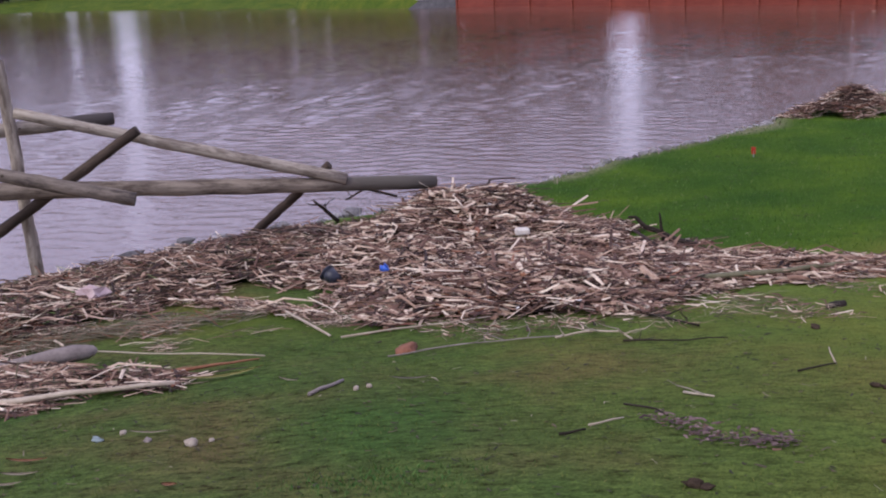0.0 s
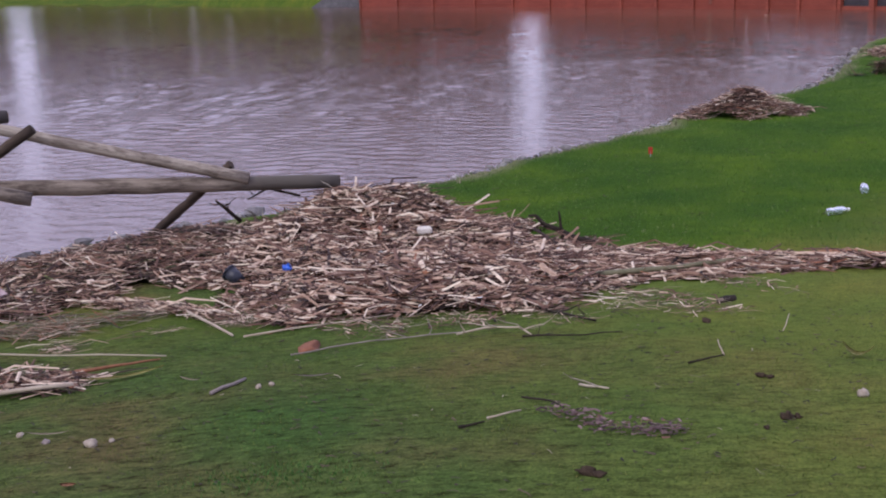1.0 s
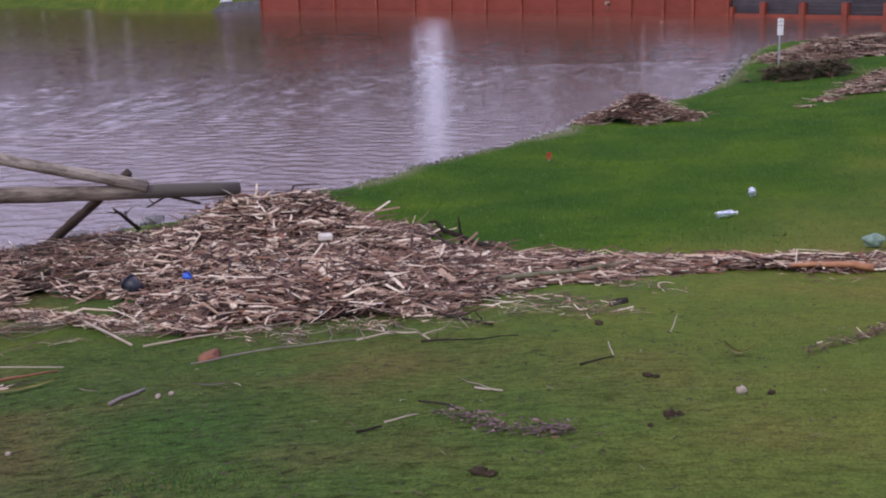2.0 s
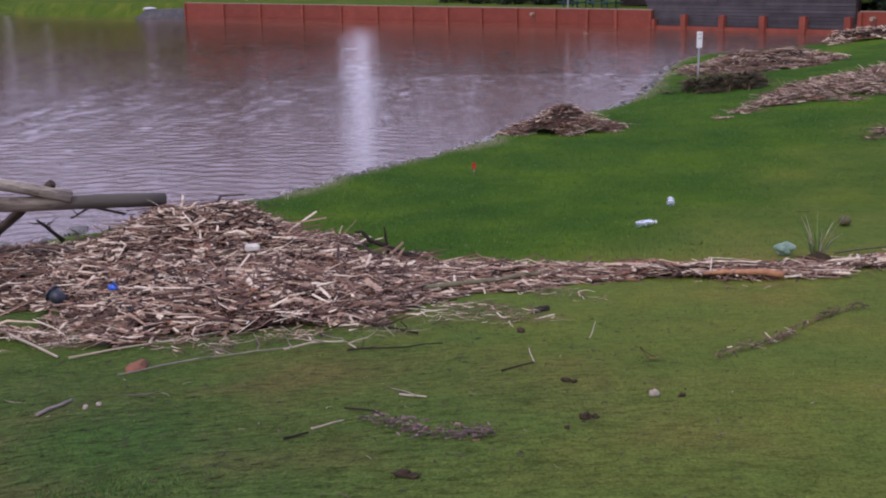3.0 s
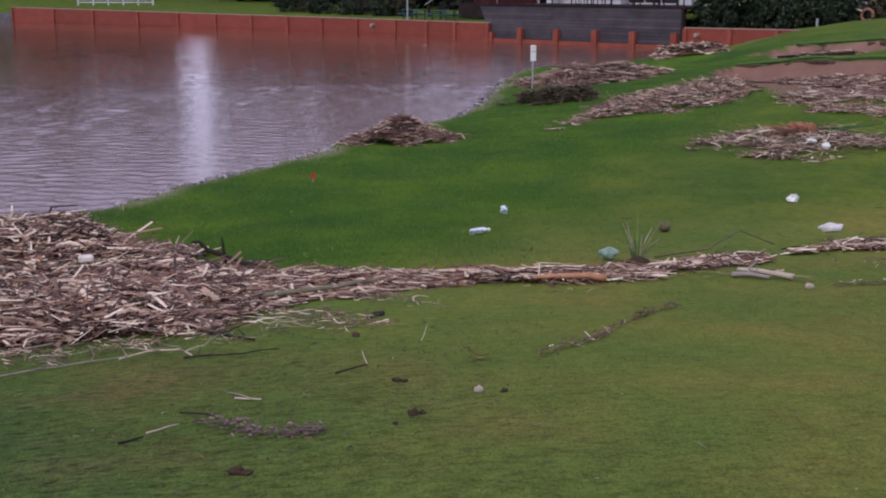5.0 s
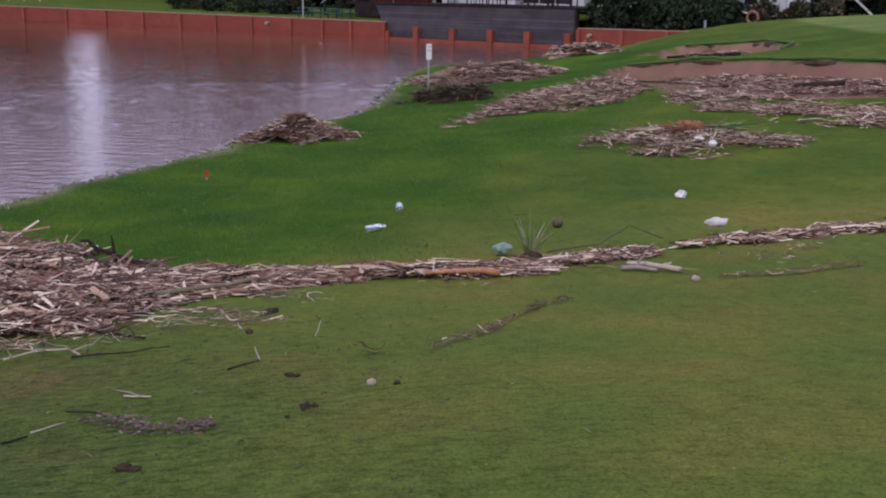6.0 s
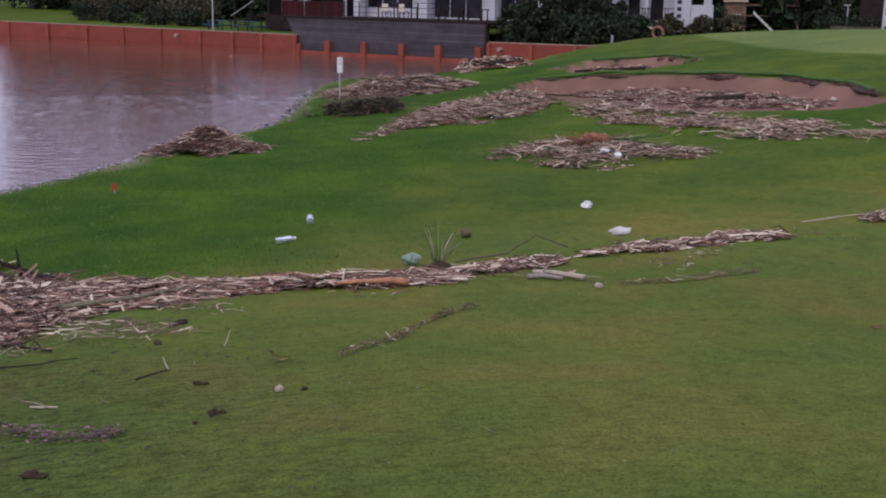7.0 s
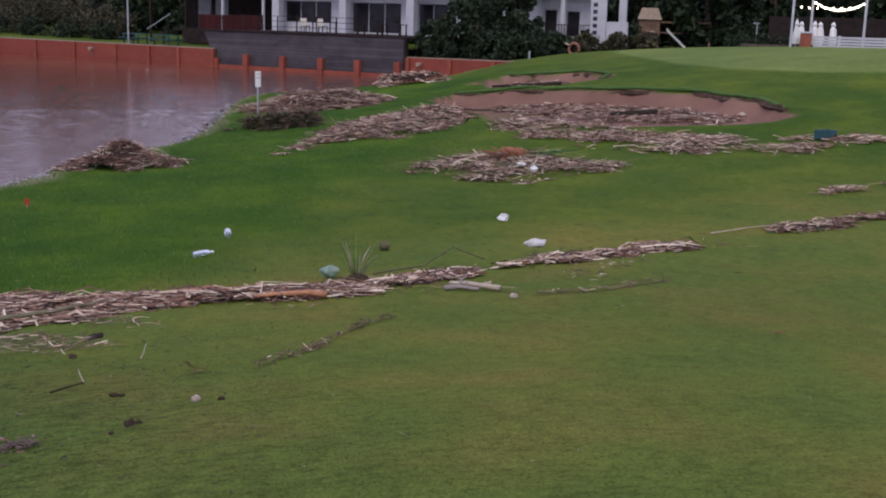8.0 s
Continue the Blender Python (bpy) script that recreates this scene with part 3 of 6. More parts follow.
def heap(name, label, poly, rise, count, seed, length=(0.12, 0.5), width=(0.015, 0.04), aim=0.0, spread=28, mat=REED, singles=0, single_part="reed_stalk", bed=True, pad=0.0,
         bed_mat=BED, category="flood debris", group="", extra=(), gaps=0.0, tilt=8.0, ragged=0.25, deep=0.05):
    """A heap of washed-up stalks inside a plan outline, rising by rise(x, y, in) over the ground."""
    g = np.random.default_rng(seed)
    px, py = np.array([p[0] for p in poly]), np.array([p[1] for p in poly])
    cx, cy = px.mean(), py.mean()
    top = thing(name, (cx, cy, gz(cx, cy)), label, category, group)

    def lifted(x, y):
        return land(x, y) + rise(x, y, inside_by(poly, x, y))

    def place(n):
        xs, ys = np.zeros(0), np.zeros(0)
        while len(xs) < n:
            x, y = g.uniform(px.min() - 0.3, px.max() + 0.3, 4 * n), g.uniform(py.min() - 0.3, py.max() + 0.3, 4 * n)
            d = inside_by(poly, x, y) + ragged * wave(x, y, 2.7, seed) - g.exponential(0.48 * ragged, 4 * n) + pad
            keep = (d > 0) & (g.random(4 * n) > gaps * smooth(0.25, -0.35, wave(x, y, 1.9, seed) + 0.6 * wave(x, y, 4.3, seed + 2)))
            xs, ys = np.concatenate([xs, x[keep]]), np.concatenate([ys, y[keep]])
        xs, ys = xs[:n], ys[:n]
        return xs, ys, lifted(xs, ys) + g.uniform(0.0, deep, n) + (0.03 * np.abs(wave(xs, ys, 6.5, seed)) * smooth(0.1, 0.5, inside_by(poly, xs, ys)) if count > 3000 else 0)

    home = Vector(top.location)
    # a sheet below the stalks whose dark colour stands in for shade between them
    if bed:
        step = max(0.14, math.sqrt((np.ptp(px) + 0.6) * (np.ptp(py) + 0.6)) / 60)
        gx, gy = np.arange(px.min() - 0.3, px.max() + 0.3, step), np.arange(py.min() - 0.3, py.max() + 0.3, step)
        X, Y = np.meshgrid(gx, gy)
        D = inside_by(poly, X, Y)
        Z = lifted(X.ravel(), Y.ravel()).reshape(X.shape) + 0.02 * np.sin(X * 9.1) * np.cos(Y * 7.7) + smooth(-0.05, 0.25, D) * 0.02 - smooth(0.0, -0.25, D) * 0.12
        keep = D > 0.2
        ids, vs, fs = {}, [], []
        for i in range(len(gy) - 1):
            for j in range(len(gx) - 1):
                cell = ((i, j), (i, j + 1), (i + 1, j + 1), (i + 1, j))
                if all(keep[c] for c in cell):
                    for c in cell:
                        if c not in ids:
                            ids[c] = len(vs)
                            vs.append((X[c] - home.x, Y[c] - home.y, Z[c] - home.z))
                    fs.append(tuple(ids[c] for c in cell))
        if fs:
            joined("litter_gap_shade_bed", vs, fs, bed_mat, top)
    v, f = stalks(count, g, place, length, width, aim, spread, tilt)
    tagged(joined("reed_litter", v - np.array(home), f, mat, top), kind="stuff")
    for m2, n2, l2, w2 in extra:
        v, f = stalks(n2, g, place, l2, w2, aim, 60, tilt)
        tagged(joined("mixed_litter", v - np.array(home), f, m2, top), kind="stuff")
    if singles:
        x, y, z = place(singles)
        a, t = (aim(x, y) if callable(aim) else aim) + g.normal(0, spread, singles), g.normal(0, 9, singles)
        for k in range(singles):
            ob = new(single_part, STALK_MESHES[int(g.integers(len(STALK_MESHES)))])
            ob.parent = top
            ob.matrix_basis = pose(x[k] - home.x, y[k] - home.y, z[k] + 0.015 - home.z, g.uniform(-25, 25), t[k] * tilt / 14, a[k])
    return top


def band(points):
    """An outline round a line of (x, y, half width)."""
    left, right = [], []
    for i, (x, y, w) in enumerate(points):
        a, b = points[max(i - 1, 0)], points[min(i + 1, len(points) - 1)]
        dx, dy = b[0] - a[0], b[1] - a[1]
        s = math.hypot(dx, dy)
        left.append((x - dy / s * w, y + dx / s * w))
        right.append((x + dy / s * w, y - dx / s * w))
    return left + right[::-1]


def flow(points):
    """The direction, in degrees, of the stretch of a line nearest to a place."""
    def aim(x, y):
        best, out = np.full(np.shape(x), 1e9), np.zeros(np.shape(x))
        for (ax, ay, _), (bx, by, _) in zip(points, points[1:]):
            d = np.hypot(x - (ax + bx) / 2, y - (ay + by) / 2)
            out, best = np.where(d < best, math.degrees(math.atan2(by - ay, bx - ax)), out), np.minimum(d, best)
        return out
    return aim


def ellipse(cx, cy, rx, ry, turn=0.0, n=14):
    c, s = math.cos(radians(turn)), math.sin(radians(turn))
    return [(cx + rx * math.cos(a) * c - ry * math.sin(a) * s, cy + rx * math.cos(a) * s + ry * math.sin(a) * c) for a in (2 * math.pi * i / n for i in range(n))]


def dome(h, ramp):
    return lambda x, y, d: h * smooth(-0.05, ramp, d) * (1 + 0.16 * wave(x, y, 2.9, 5))


def big_rise(x, y, d):
    return smooth(-0.05, 1.3, d) * (0.16 + 0.33 * np.exp(-((x + 4.2) ** 2 / 2.6 + (y - 13.6) ** 2 / 2.2)) + 0.14 * np.exp(-((x + 2.7) ** 2 + (y - 12.8) ** 2) / 1.6)) * (1 + 0.12 * wave(x, y, 2.7, 5))


MAIN = [(-4.55, 10.35), (-3.95, 9.6), (-3.6, 9.05), (-2.7, 8.72), (-1.8, 8.75), (-1.0, 8.95), (-0.6, 9.9), (-0.9, 12.0), (-1.7, 12.8), (-2.1, 13.6), (-2.8, 14.4), (-4.2, 14.9), (-5.2, 14.6), (-5.7, 13.2), (-5.4, 11)]
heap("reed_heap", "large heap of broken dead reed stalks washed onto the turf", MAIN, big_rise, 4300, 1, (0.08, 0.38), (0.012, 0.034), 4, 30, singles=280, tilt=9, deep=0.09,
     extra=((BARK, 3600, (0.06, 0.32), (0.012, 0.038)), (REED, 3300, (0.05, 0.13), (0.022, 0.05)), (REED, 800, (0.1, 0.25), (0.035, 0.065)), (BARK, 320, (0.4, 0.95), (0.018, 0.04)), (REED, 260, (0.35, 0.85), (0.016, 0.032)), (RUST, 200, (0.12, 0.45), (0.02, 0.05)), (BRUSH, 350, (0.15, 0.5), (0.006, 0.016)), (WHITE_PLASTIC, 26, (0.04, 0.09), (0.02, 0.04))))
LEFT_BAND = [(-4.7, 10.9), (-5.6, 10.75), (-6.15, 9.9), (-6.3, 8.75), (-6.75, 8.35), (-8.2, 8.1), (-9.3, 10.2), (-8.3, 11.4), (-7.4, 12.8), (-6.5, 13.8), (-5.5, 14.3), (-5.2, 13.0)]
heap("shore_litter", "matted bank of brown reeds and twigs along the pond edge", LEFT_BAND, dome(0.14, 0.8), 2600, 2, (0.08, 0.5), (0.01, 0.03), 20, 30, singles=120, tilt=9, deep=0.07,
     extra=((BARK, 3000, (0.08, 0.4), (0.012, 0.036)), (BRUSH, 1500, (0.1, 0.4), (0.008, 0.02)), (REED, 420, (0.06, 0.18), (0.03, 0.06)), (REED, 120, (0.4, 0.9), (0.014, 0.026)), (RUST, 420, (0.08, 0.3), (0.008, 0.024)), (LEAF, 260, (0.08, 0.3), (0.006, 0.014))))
heap("root_mat", "rust-brown tangle of fine roots washed onto the grass", ellipse(-7.35, 8.75, 0.75, 0.4, -15), dome(0.16, 0.35), 500, 47, (0.06, 0.3), (0.004, 0.012), 10, 60, RUST, bed=False, ragged=0.12, tilt=24,
     extra=((DULL_STRAW, 260, (0.1, 0.5), (0.006, 0.016)), (BARK, 260, (0.06, 0.3), (0.006, 0.018))))
LOW_LEFT = [(-7.4, 7.3), (-6.3, 6.8), (-5.2, 6.4), (-4.05, 6.68), (-4.35, 7.1), (-5.2, 7.5), (-6.2, 7.9), (-7.4, 8.0)]
heap("reed_clump", "low clump of dead reeds and cane lying on the grass", LOW_LEFT, dome(0.1, 0.5), 1100, 3, (0.08, 0.5), (0.008, 0.026), 12, 22, singles=60, tilt=5, extra=((BARK, 700, (0.08, 0.4), (0.01, 0.03)), (RUST, 60, (0.1, 0.4), (0.01, 0.03)), (BRUSH, 260, (0.15, 0.5), (0.008, 0.018))))
WRACK_LINE = [(-1.0, 10.95, 1.05), (0.25, 10.95, 0.48), (0.9, 10.92, 0.38), (1.6, 10.86, 0.34), (2.6, 10.75, 0.28), (3.3, 11.0, 0.2), (4.0, 11.35, 0.17), (4.8, 11.75, 0.16), (5.6, 12.1, 0.18), (7.5, 12.5, 0.15), (8.35, 12.5, 0.08)]
heap("wrack_line", "flood wrack line of reeds, sticks and bark across the turf", band(WRACK_LINE), dome(0.062, 0.5), 4300, 4, (0.1, 0.5), (0.01, 0.032), flow(WRACK_LINE), 15, singles=200, tilt=5, ragged=0.16,
     extra=((BARK, 1300, (0.1, 0.4), (0.012, 0.034)), (RUST, 240, (0.1, 0.4), (0.014, 0.04)), (REED, 420, (0.08, 0.22), (0.03, 0.055)), (BARK, 110, (0.4, 0.9), (0.016, 0.032)), (BRUSH, 160, (0.2, 0.5), (0.008, 0.018))))
END_LINE = [(9.3, 13.1, 0.06), (10.2, 13.4, 0.24), (11.0, 13.5, 0.22), (12.0, 13.65, 0.15), (13.6, 14.0, 0.1)]
heap("wrack_line", "thin tail of reed and twig wrack on turf", band(END_LINE), dome(0.04, 0.25), 420, 5, (0.1, 0.4), (0.01, 0.028), flow(END_LINE), 14, tilt=4, ragged=0.12, extra=((BARK, 260, (0.1, 0.4), (0.012, 0.03)), (LEAF, 30, (0.1, 0.3), (0.02, 0.04))))
heap("wrack_strand", "thin strand of twigs and bark flakes on short turf", band([(1.2, 6.7, 0.03), (1.4, 6.95, 0.03), (1.62, 7.2, 0.028), (1.98, 7.85, 0.032), (2.5, 8.6, 0.04), (2.75, 8.85, 0.03)]), dome(0.004, 0.05), 210, 6, (0.03, 0.1), (0.004, 0.012), 58, 20,
     BARK, bed=False, ragged=0.012, extra=((REED, 16, (0.05, 0.22), (0.004, 0.01)),))
heap("wrack_strand", "thin strand of pale twigs on short turf", band([(4.45, 9.65, 0.026), (5.5, 9.95, 0.03), (6.3, 10.35, 0.026)]), dome(0.004, 0.05), 110, 7, (0.05, 0.2), (0.004, 0.011), 18, 15, BARK, bed=False, ragged=0.012, extra=((REED, 18, (0.08, 0.3), (0.004, 0.01)),))
heap("bark_scatter", "patch of purple-brown bark chips on the grass", band([(-0.74, 5.38, 0.04), (-0.6, 5.22, 0.06), (-0.42, 5.0, 0.035), (-0.14, 4.92, 0.05)]), dome(0.0, 0.05), 220, 8, (0.012, 0.045), (0.006, 0.016), 10, 40, CHIP, bed=False, ragged=0.12, tilt=2,
     extra=((BARK, 60, (0.012, 0.045), (0.004, 0.012)),))
heap("litter_mound", "peaked mound of brown reeds and bark at the water's edge", ellipse(1.08, 25.0, 1.35, 0.9), lambda x, y, d: 0.42 * np.exp(-((x - 1.1) ** 2 / 0.3 + (y - 25.1) ** 2 / 0.3)) + 0.1 * smooth(0, 0.3, d), 1300, 9, (0.1, 0.45), (0.008, 0.024), 10, 50, BARK,
     extra=((REED, 1000, (0.12, 0.6), (0.01, 0.026)), (RUST, 260, (0.1, 0.4), (0.01, 0.024))), group="litter mounds by the pond")
heap("brush_pile", "dark wilted brush pile with green leaves beside the pond", ellipse(5.8, 32.2, 1.35, 0.65), dome(0.3, 0.5), 1300, 10, (0.2, 0.9), (0.01, 0.03), 5, 34, BRUSH, extra=((FOLIAGE, 900, (0.12, 0.5), (0.02, 0.06)), (BARK, 500, (0.3, 1.0), (0.01, 0.03)), (LEAF, 160, (0.15, 0.45), (0.015, 0.04)), (REED, 90, (0.3, 1.1), (0.012, 0.026))), tilt=16)
heap("litter_mound", "broad mound of bleached reeds and sticks beside the pond", ellipse(8.2, 38.6, 2.7, 2.3), dome(0.4, 1.8), 2400, 11, (0.2, 0.9), (0.012, 0.034), 5, 50, singles=40, gaps=0.55, extra=((BARK, 1700, (0.2, 0.7), (0.012, 0.034)), (RUST, 250, (0.15, 0.5), (0.02, 0.05)), (BRUSH, 200, (0.3, 0.8), (0.01, 0.03))), group="litter mounds by the pond")
heap("litter_field", "spread of flattened dead reeds over the turf", [(4.8, 25.7), (6.3, 29.6), (7.4, 31.6), (9.4, 33.0), (11.2, 33.4), (11.0, 30.6), (10.3, 28.2), (8.2, 27.0), (6.4, 27.2)], dome(0.09, 0.8), 3000, 12, (0.1, 0.75), (0.008, 0.028), 20, 55, singles=40,
     bed=False, gaps=0.9, extra=((BARK, 1900, (0.1, 0.5), (0.014, 0.036)), (RUST, 260, (0.1, 0.4), (0.02, 0.045)), (REED, 500, (0.08, 0.2), (0.03, 0.06)), (BRUSH, 250, (0.3, 0.7), (0.01, 0.03))))
heap("root_litter", "patch of reeds and bark with a torn orange root clump", [(6.4, 21.6), (7.3, 19.9), (8.1, 18.9), (9.2, 19.2), (11.0, 19.7), (10.2, 20.8), (9.7, 22.4), (8.6, 23.0), (7.6, 22.6)], dome(0.05, 0.6), 1150, 13, (0.1, 0.75), (0.008, 0.028), 5, 52, singles=40,
     bed=False, gaps=0.9, extra=((BARK, 700, (0.1, 0.5), (0.01, 0.03)), (BRUSH, 450, (0.2, 0.9), (0.01, 0.025)), (LEAF, 60, (0.3, 0.9), (0.008, 0.018)), (REED, 400, (0.06, 0.16), (0.025, 0.05))))
heap("bunker_litter", "reed litter piled along the edge of a sand bunker", band([(10.9, 27.2, 0.5), (11.1, 25.2, 0.9), (11.9, 22.9, 0.95), (12.8, 21.0, 0.95), (13.9, 19.6, 0.55), (15.4, 19.0, 0.25)]), dome(0.045, 0.5), 1900, 14, (0.1, 0.75), (0.008, 0.03), -45, 55, singles=30,
     bed=False, gaps=0.8, extra=((BARK, 700, (0.1, 0.5), (0.01, 0.03)), (REED, 500, (0.06, 0.16), (0.025, 0.05))))
heap("bunker_litter", "reeds and bark lying on wet bunker sand", [(12.7, 34.0), (14.3, 31.6), (15.2, 28.6), (15.8, 25.6), (15.8, 23.4), (14.6, 23.2), (13.2, 25.0), (12.6, 27.2), (12.3, 30.2)], dome(0.03, 0.6), 2200, 15, (0.08, 0.5), (0.01, 0.034), -40, 60, bed=False, gaps=0.75, tilt=5, extra=((BARK, 2400, (0.08, 0.4), (0.014, 0.04)), (RUST, 200, (0.1, 0.3), (0.02, 0.05))))
heap("bunker_litter", "reeds and bark lying in a small sand bunker", ellipse(15.6, 36.4, 1.1, 2.6, -10), dome(0.05, 0.6), 600, 16, (0.2, 0.8), (0.02, 0.05), -30, 40, bed=False, extra=((BARK, 600, (0.15, 0.5), (0.02, 0.05)),))
heap("litter_mound", "pale stones and reeds heaped behind a bunker", ellipse(13.0, 43.6, 1.6, 0.9, -20), dome(0.35, 0.6), 380, 17, (0.3, 0.8), (0.03, 0.07), 5, 40, group="litter mounds by the pond")
heap("litter_patch", "sparse reed litter on mown turf", band([(14.9, 20.3, 0.12), (15.6, 19.7, 0.25), (16.6, 18.6, 0.3)]), dome(0.05, 0.2), 260, 18, (0.15, 0.5), (0.015, 0.035), -40, 20)
heap("litter_patch", "sparse reed litter on mown turf", band([(12.4, 15.7, 0.1), (13.1, 15.7, 0.2), (14.2, 15.7, 0.2)]), dome(0.05, 0.2), 200, 19, (0.15, 0.5), (0.012, 0.03), 0, 20)
heap("loose_litter", "loose scatter of short reed bits in front of the heap", band([(-3.6, 8.6, 0.25), (-2.4, 8.45, 0.3), (-1.2, 8.5, 0.4), (-0.2, 9.3, 0.4), (0.6, 10.0, 0.3)]), dome(0.005, 0.2), 260, 61, (0.04, 0.2), (0.005, 0.014), 12, 40, REED, bed=False, ragged=0.5, gaps=0.6, tilt=3,
     extra=((BARK, 260, (0.03, 0.16), (0.005, 0.014)), (DULL_STRAW, 160, (0.05, 0.3), (0.003, 0.006))))
heap("loose_litter", "loose scatter of twigs and bark bits beside the wrack line", band([(0.4, 10.2, 0.15), (1.6, 10.2, 0.15), (2.9, 10.2, 0.2), (4.6, 10.7, 0.25), (6.5, 11.6, 0.25), (8.6, 12.4, 0.2)]), dome(0.004, 0.2), 150, 62, (0.04, 0.18), (0.004, 0.012), 12, 35, BARK, bed=False, ragged=0.5, gaps=0.6, tilt=3,
     extra=((REED, 90, (0.04, 0.16), (0.004, 0.012)),))
heap("straw_fringe", "loose yellow straw at the edge of the reed heap", ellipse(-0.85, 8.75, 0.8, 0.4), dome(0.01, 0.2), 110, 20, (0.05, 0.3), (0.002, 0.006), 15, 50, REED, bed=False, ragged=0.4, tilt=4, extra=((BRUSH, 90, (0.05, 0.25), (0.002, 0.006)),))
heap("straw_fringe", "thin brown grass stems washed in lines on turf", band([(-5.9, 8.6, 0.25), (-4.6, 8.9, 0.2), (-3.9, 8.6, 0.15)]), dome(0.005, 0.2), 130, 21, (0.08, 0.45), (0.003, 0.009), 10, 26, REED, bed=False, ragged=0.6, gaps=0.9, tilt=4, extra=((BRUSH, 160, (0.06, 0.3), (0.003, 0.008)),))

heap("grass_mat", "washed-out rust-brown grass lying in wisps before the reed bank", band([(-7.8, 8.0, 0.5), (-6.5, 8.6, 0.42), (-5.5, 9.15, 0.3), (-4.7, 9.4, 0.16)]), dome(0.03, 0.3), 330, 45, (0.25, 0.9), (0.004, 0.011), 14, 15, DULL_STRAW, bed=False, ragged=0.3, gaps=0.7, tilt=5,
     extra=((RUST, 200, (0.15, 0.6), (0.004, 0.012)), (BRUSH, 260, (0.15, 0.6), (0.004, 0.01)), (REED, 60, (0.2, 0.7), (0.01, 0.024))))

# pole frame: lashed round timbers, fallen over at the pond edge
def pole(a, b, r0, r1, mat, label, seed):
    g = random.Random(seed)
    a, b = Vector(a), Vector(b)
    ln = (b - a).length
    ob = thing("timber_pole", a, label, "timber pole", "fallen pole frame")
    ob.matrix_basis = Matrix.Translation(a) @ (b - a).to_track_quat("X", "Z").to_matrix().to_4x4()
    n = 15
    pts = bent((0, 0, 0), (ln, 0, 0), n, 0.016, g)
    radii = [(r0 + (r1 - r0) * i / (n - 1)) * g.uniform(0.95, 1.05) for i in range(n)]
    part("shaft", tube(pts, radii, 14, wobble=0.035, rng=g), mat, ob, smooth=True)
    part("cut_end", tube([(ln - 0.004, 0, 0), (ln + 0.008, 0, 0)], r1 * 0.93, 14), POLE_DARK, ob, "rough sawn end grain")
    for f in (g.uniform(0.2, 0.4), g.uniform(0.6, 0.8)):
        k = pts[int(f * n)] + Vector((0, -r0 * 0.8, r0 * g.uniform(-0.2, 0.3)))
        part("knot", lump(r0 * 0.26, (1.6, 0.9, 1.1), 0.5, seed, 1), POLE_DARK, ob).matrix_basis = Matrix.Translation(k)
    return ob


LOGS = [((-8.961, 10.822, -0.591), (-4.363, 13.694, -1.007)), ((-8.481, 11.209, 0.239), (-5.289, 13.042, -0.846)), ((-9.15, 11.185, 0.001), (-7.949, 12.323, 0.023)), ((-8.915, 11.12, -1.167), (-7.247, 11.704, -0.043)), ((-8.675, 10.539, -0.274), (-7.175, 11.395, -0.779)), ((-6.711, 13.046, -1.646), (-5.466, 12.969, -0.666)), ((-8.643, 11.463, -1.843), (-8.802, 11.467, 0.805))]
pole(*LOGS[0], 0.098, 0.085, POLE_LONG, "long grey round timber pole resting on the reed heap", 1)
pole(*LOGS[1], 0.062, 0.072, POLE_PALE, "pale sloping round timber rail over the water", 2)
pole(*LOGS[2], 0.085, 0.078, POLE_BEAM, "weathered round timber beam over the water", 3)
pole(*LOGS[3], 0.066, 0.06, POLE_DARK, "dark slanting timber brace", 4)
pole(*LOGS[4], 0.078, 0.08, POLE_GREY, "grey broken timber pole slanting down", 5)
pole(*LOGS[5], 0.062, 0.052, POLE_DARK, "dark slanting timber brace under the long pole", 6)
pole(*LOGS[6], 0.075, 0.068, POLE_PALE, "leaning grey timber post standing at the shore", 7)


def stick(name, pts, r0, r1, mat, label, category="stick", group="", sides=6, seed=0, twigs=0):
    """A bent stick on the ground, with side twigs; points are plan places and heights over the ground."""
    g = random.Random(seed)
    p3 = [Vector((x, y, gz(x, y) + h)) for x, y, h in pts]
    home = p3[0].copy()
    fine = []
    for a, b in zip(p3, p3[1:]):
        fine += bent(a - home, b - home, 4, min(0.018, 0.03 * (b - a).length), g)[:-1]
    fine.append(p3[-1] - home)
    n = len(fine)
    ob = thing(name, home, label, category, group)
    part("stem", tube(fine, [r0 + (r1 - r0) * i / (n - 1) for i in range(n)], sides, wobble=0.12, rng=g), mat, ob, smooth=True)
    for k in range(twigs):
        p = fine[g.randrange(1, n - 1)]
        q = p + Vector((g.uniform(-0.25, 0.25), g.uniform(-0.25, 0.25), g.uniform(0.03, 0.16)))
        part("twig", tube(bent(p, q, 4, 0.03, g), [r1 * 0.9, r1 * 0.7, r1 * 0.5, r1 * 0.3], 5), mat, ob)
    return ob


stick("bent_branch", [(-4.75, 9.75, 0.05), (-3.6, 8.32, 0.03)], 0.016, 0.011, PALE, "pale bent branch lying on the grass", seed=1)
stick("cane", [(-3.5, 8.3, 0.02), (-2.42, 8.82, 0.04)], 0.009, 0.006, PALE, "pale cane lying beside the reed heap", seed=2)
stick("vine_stem", [(-2.8, 7.45, 0.015), (-2.45, 7.7, 0.02), (-2.05, 7.8, 0.02), (-1.6, 7.95, 0.02)], 0.006, 0.004, DRIFT, "thin pale vine stem on the turf", seed=3, twigs=5)
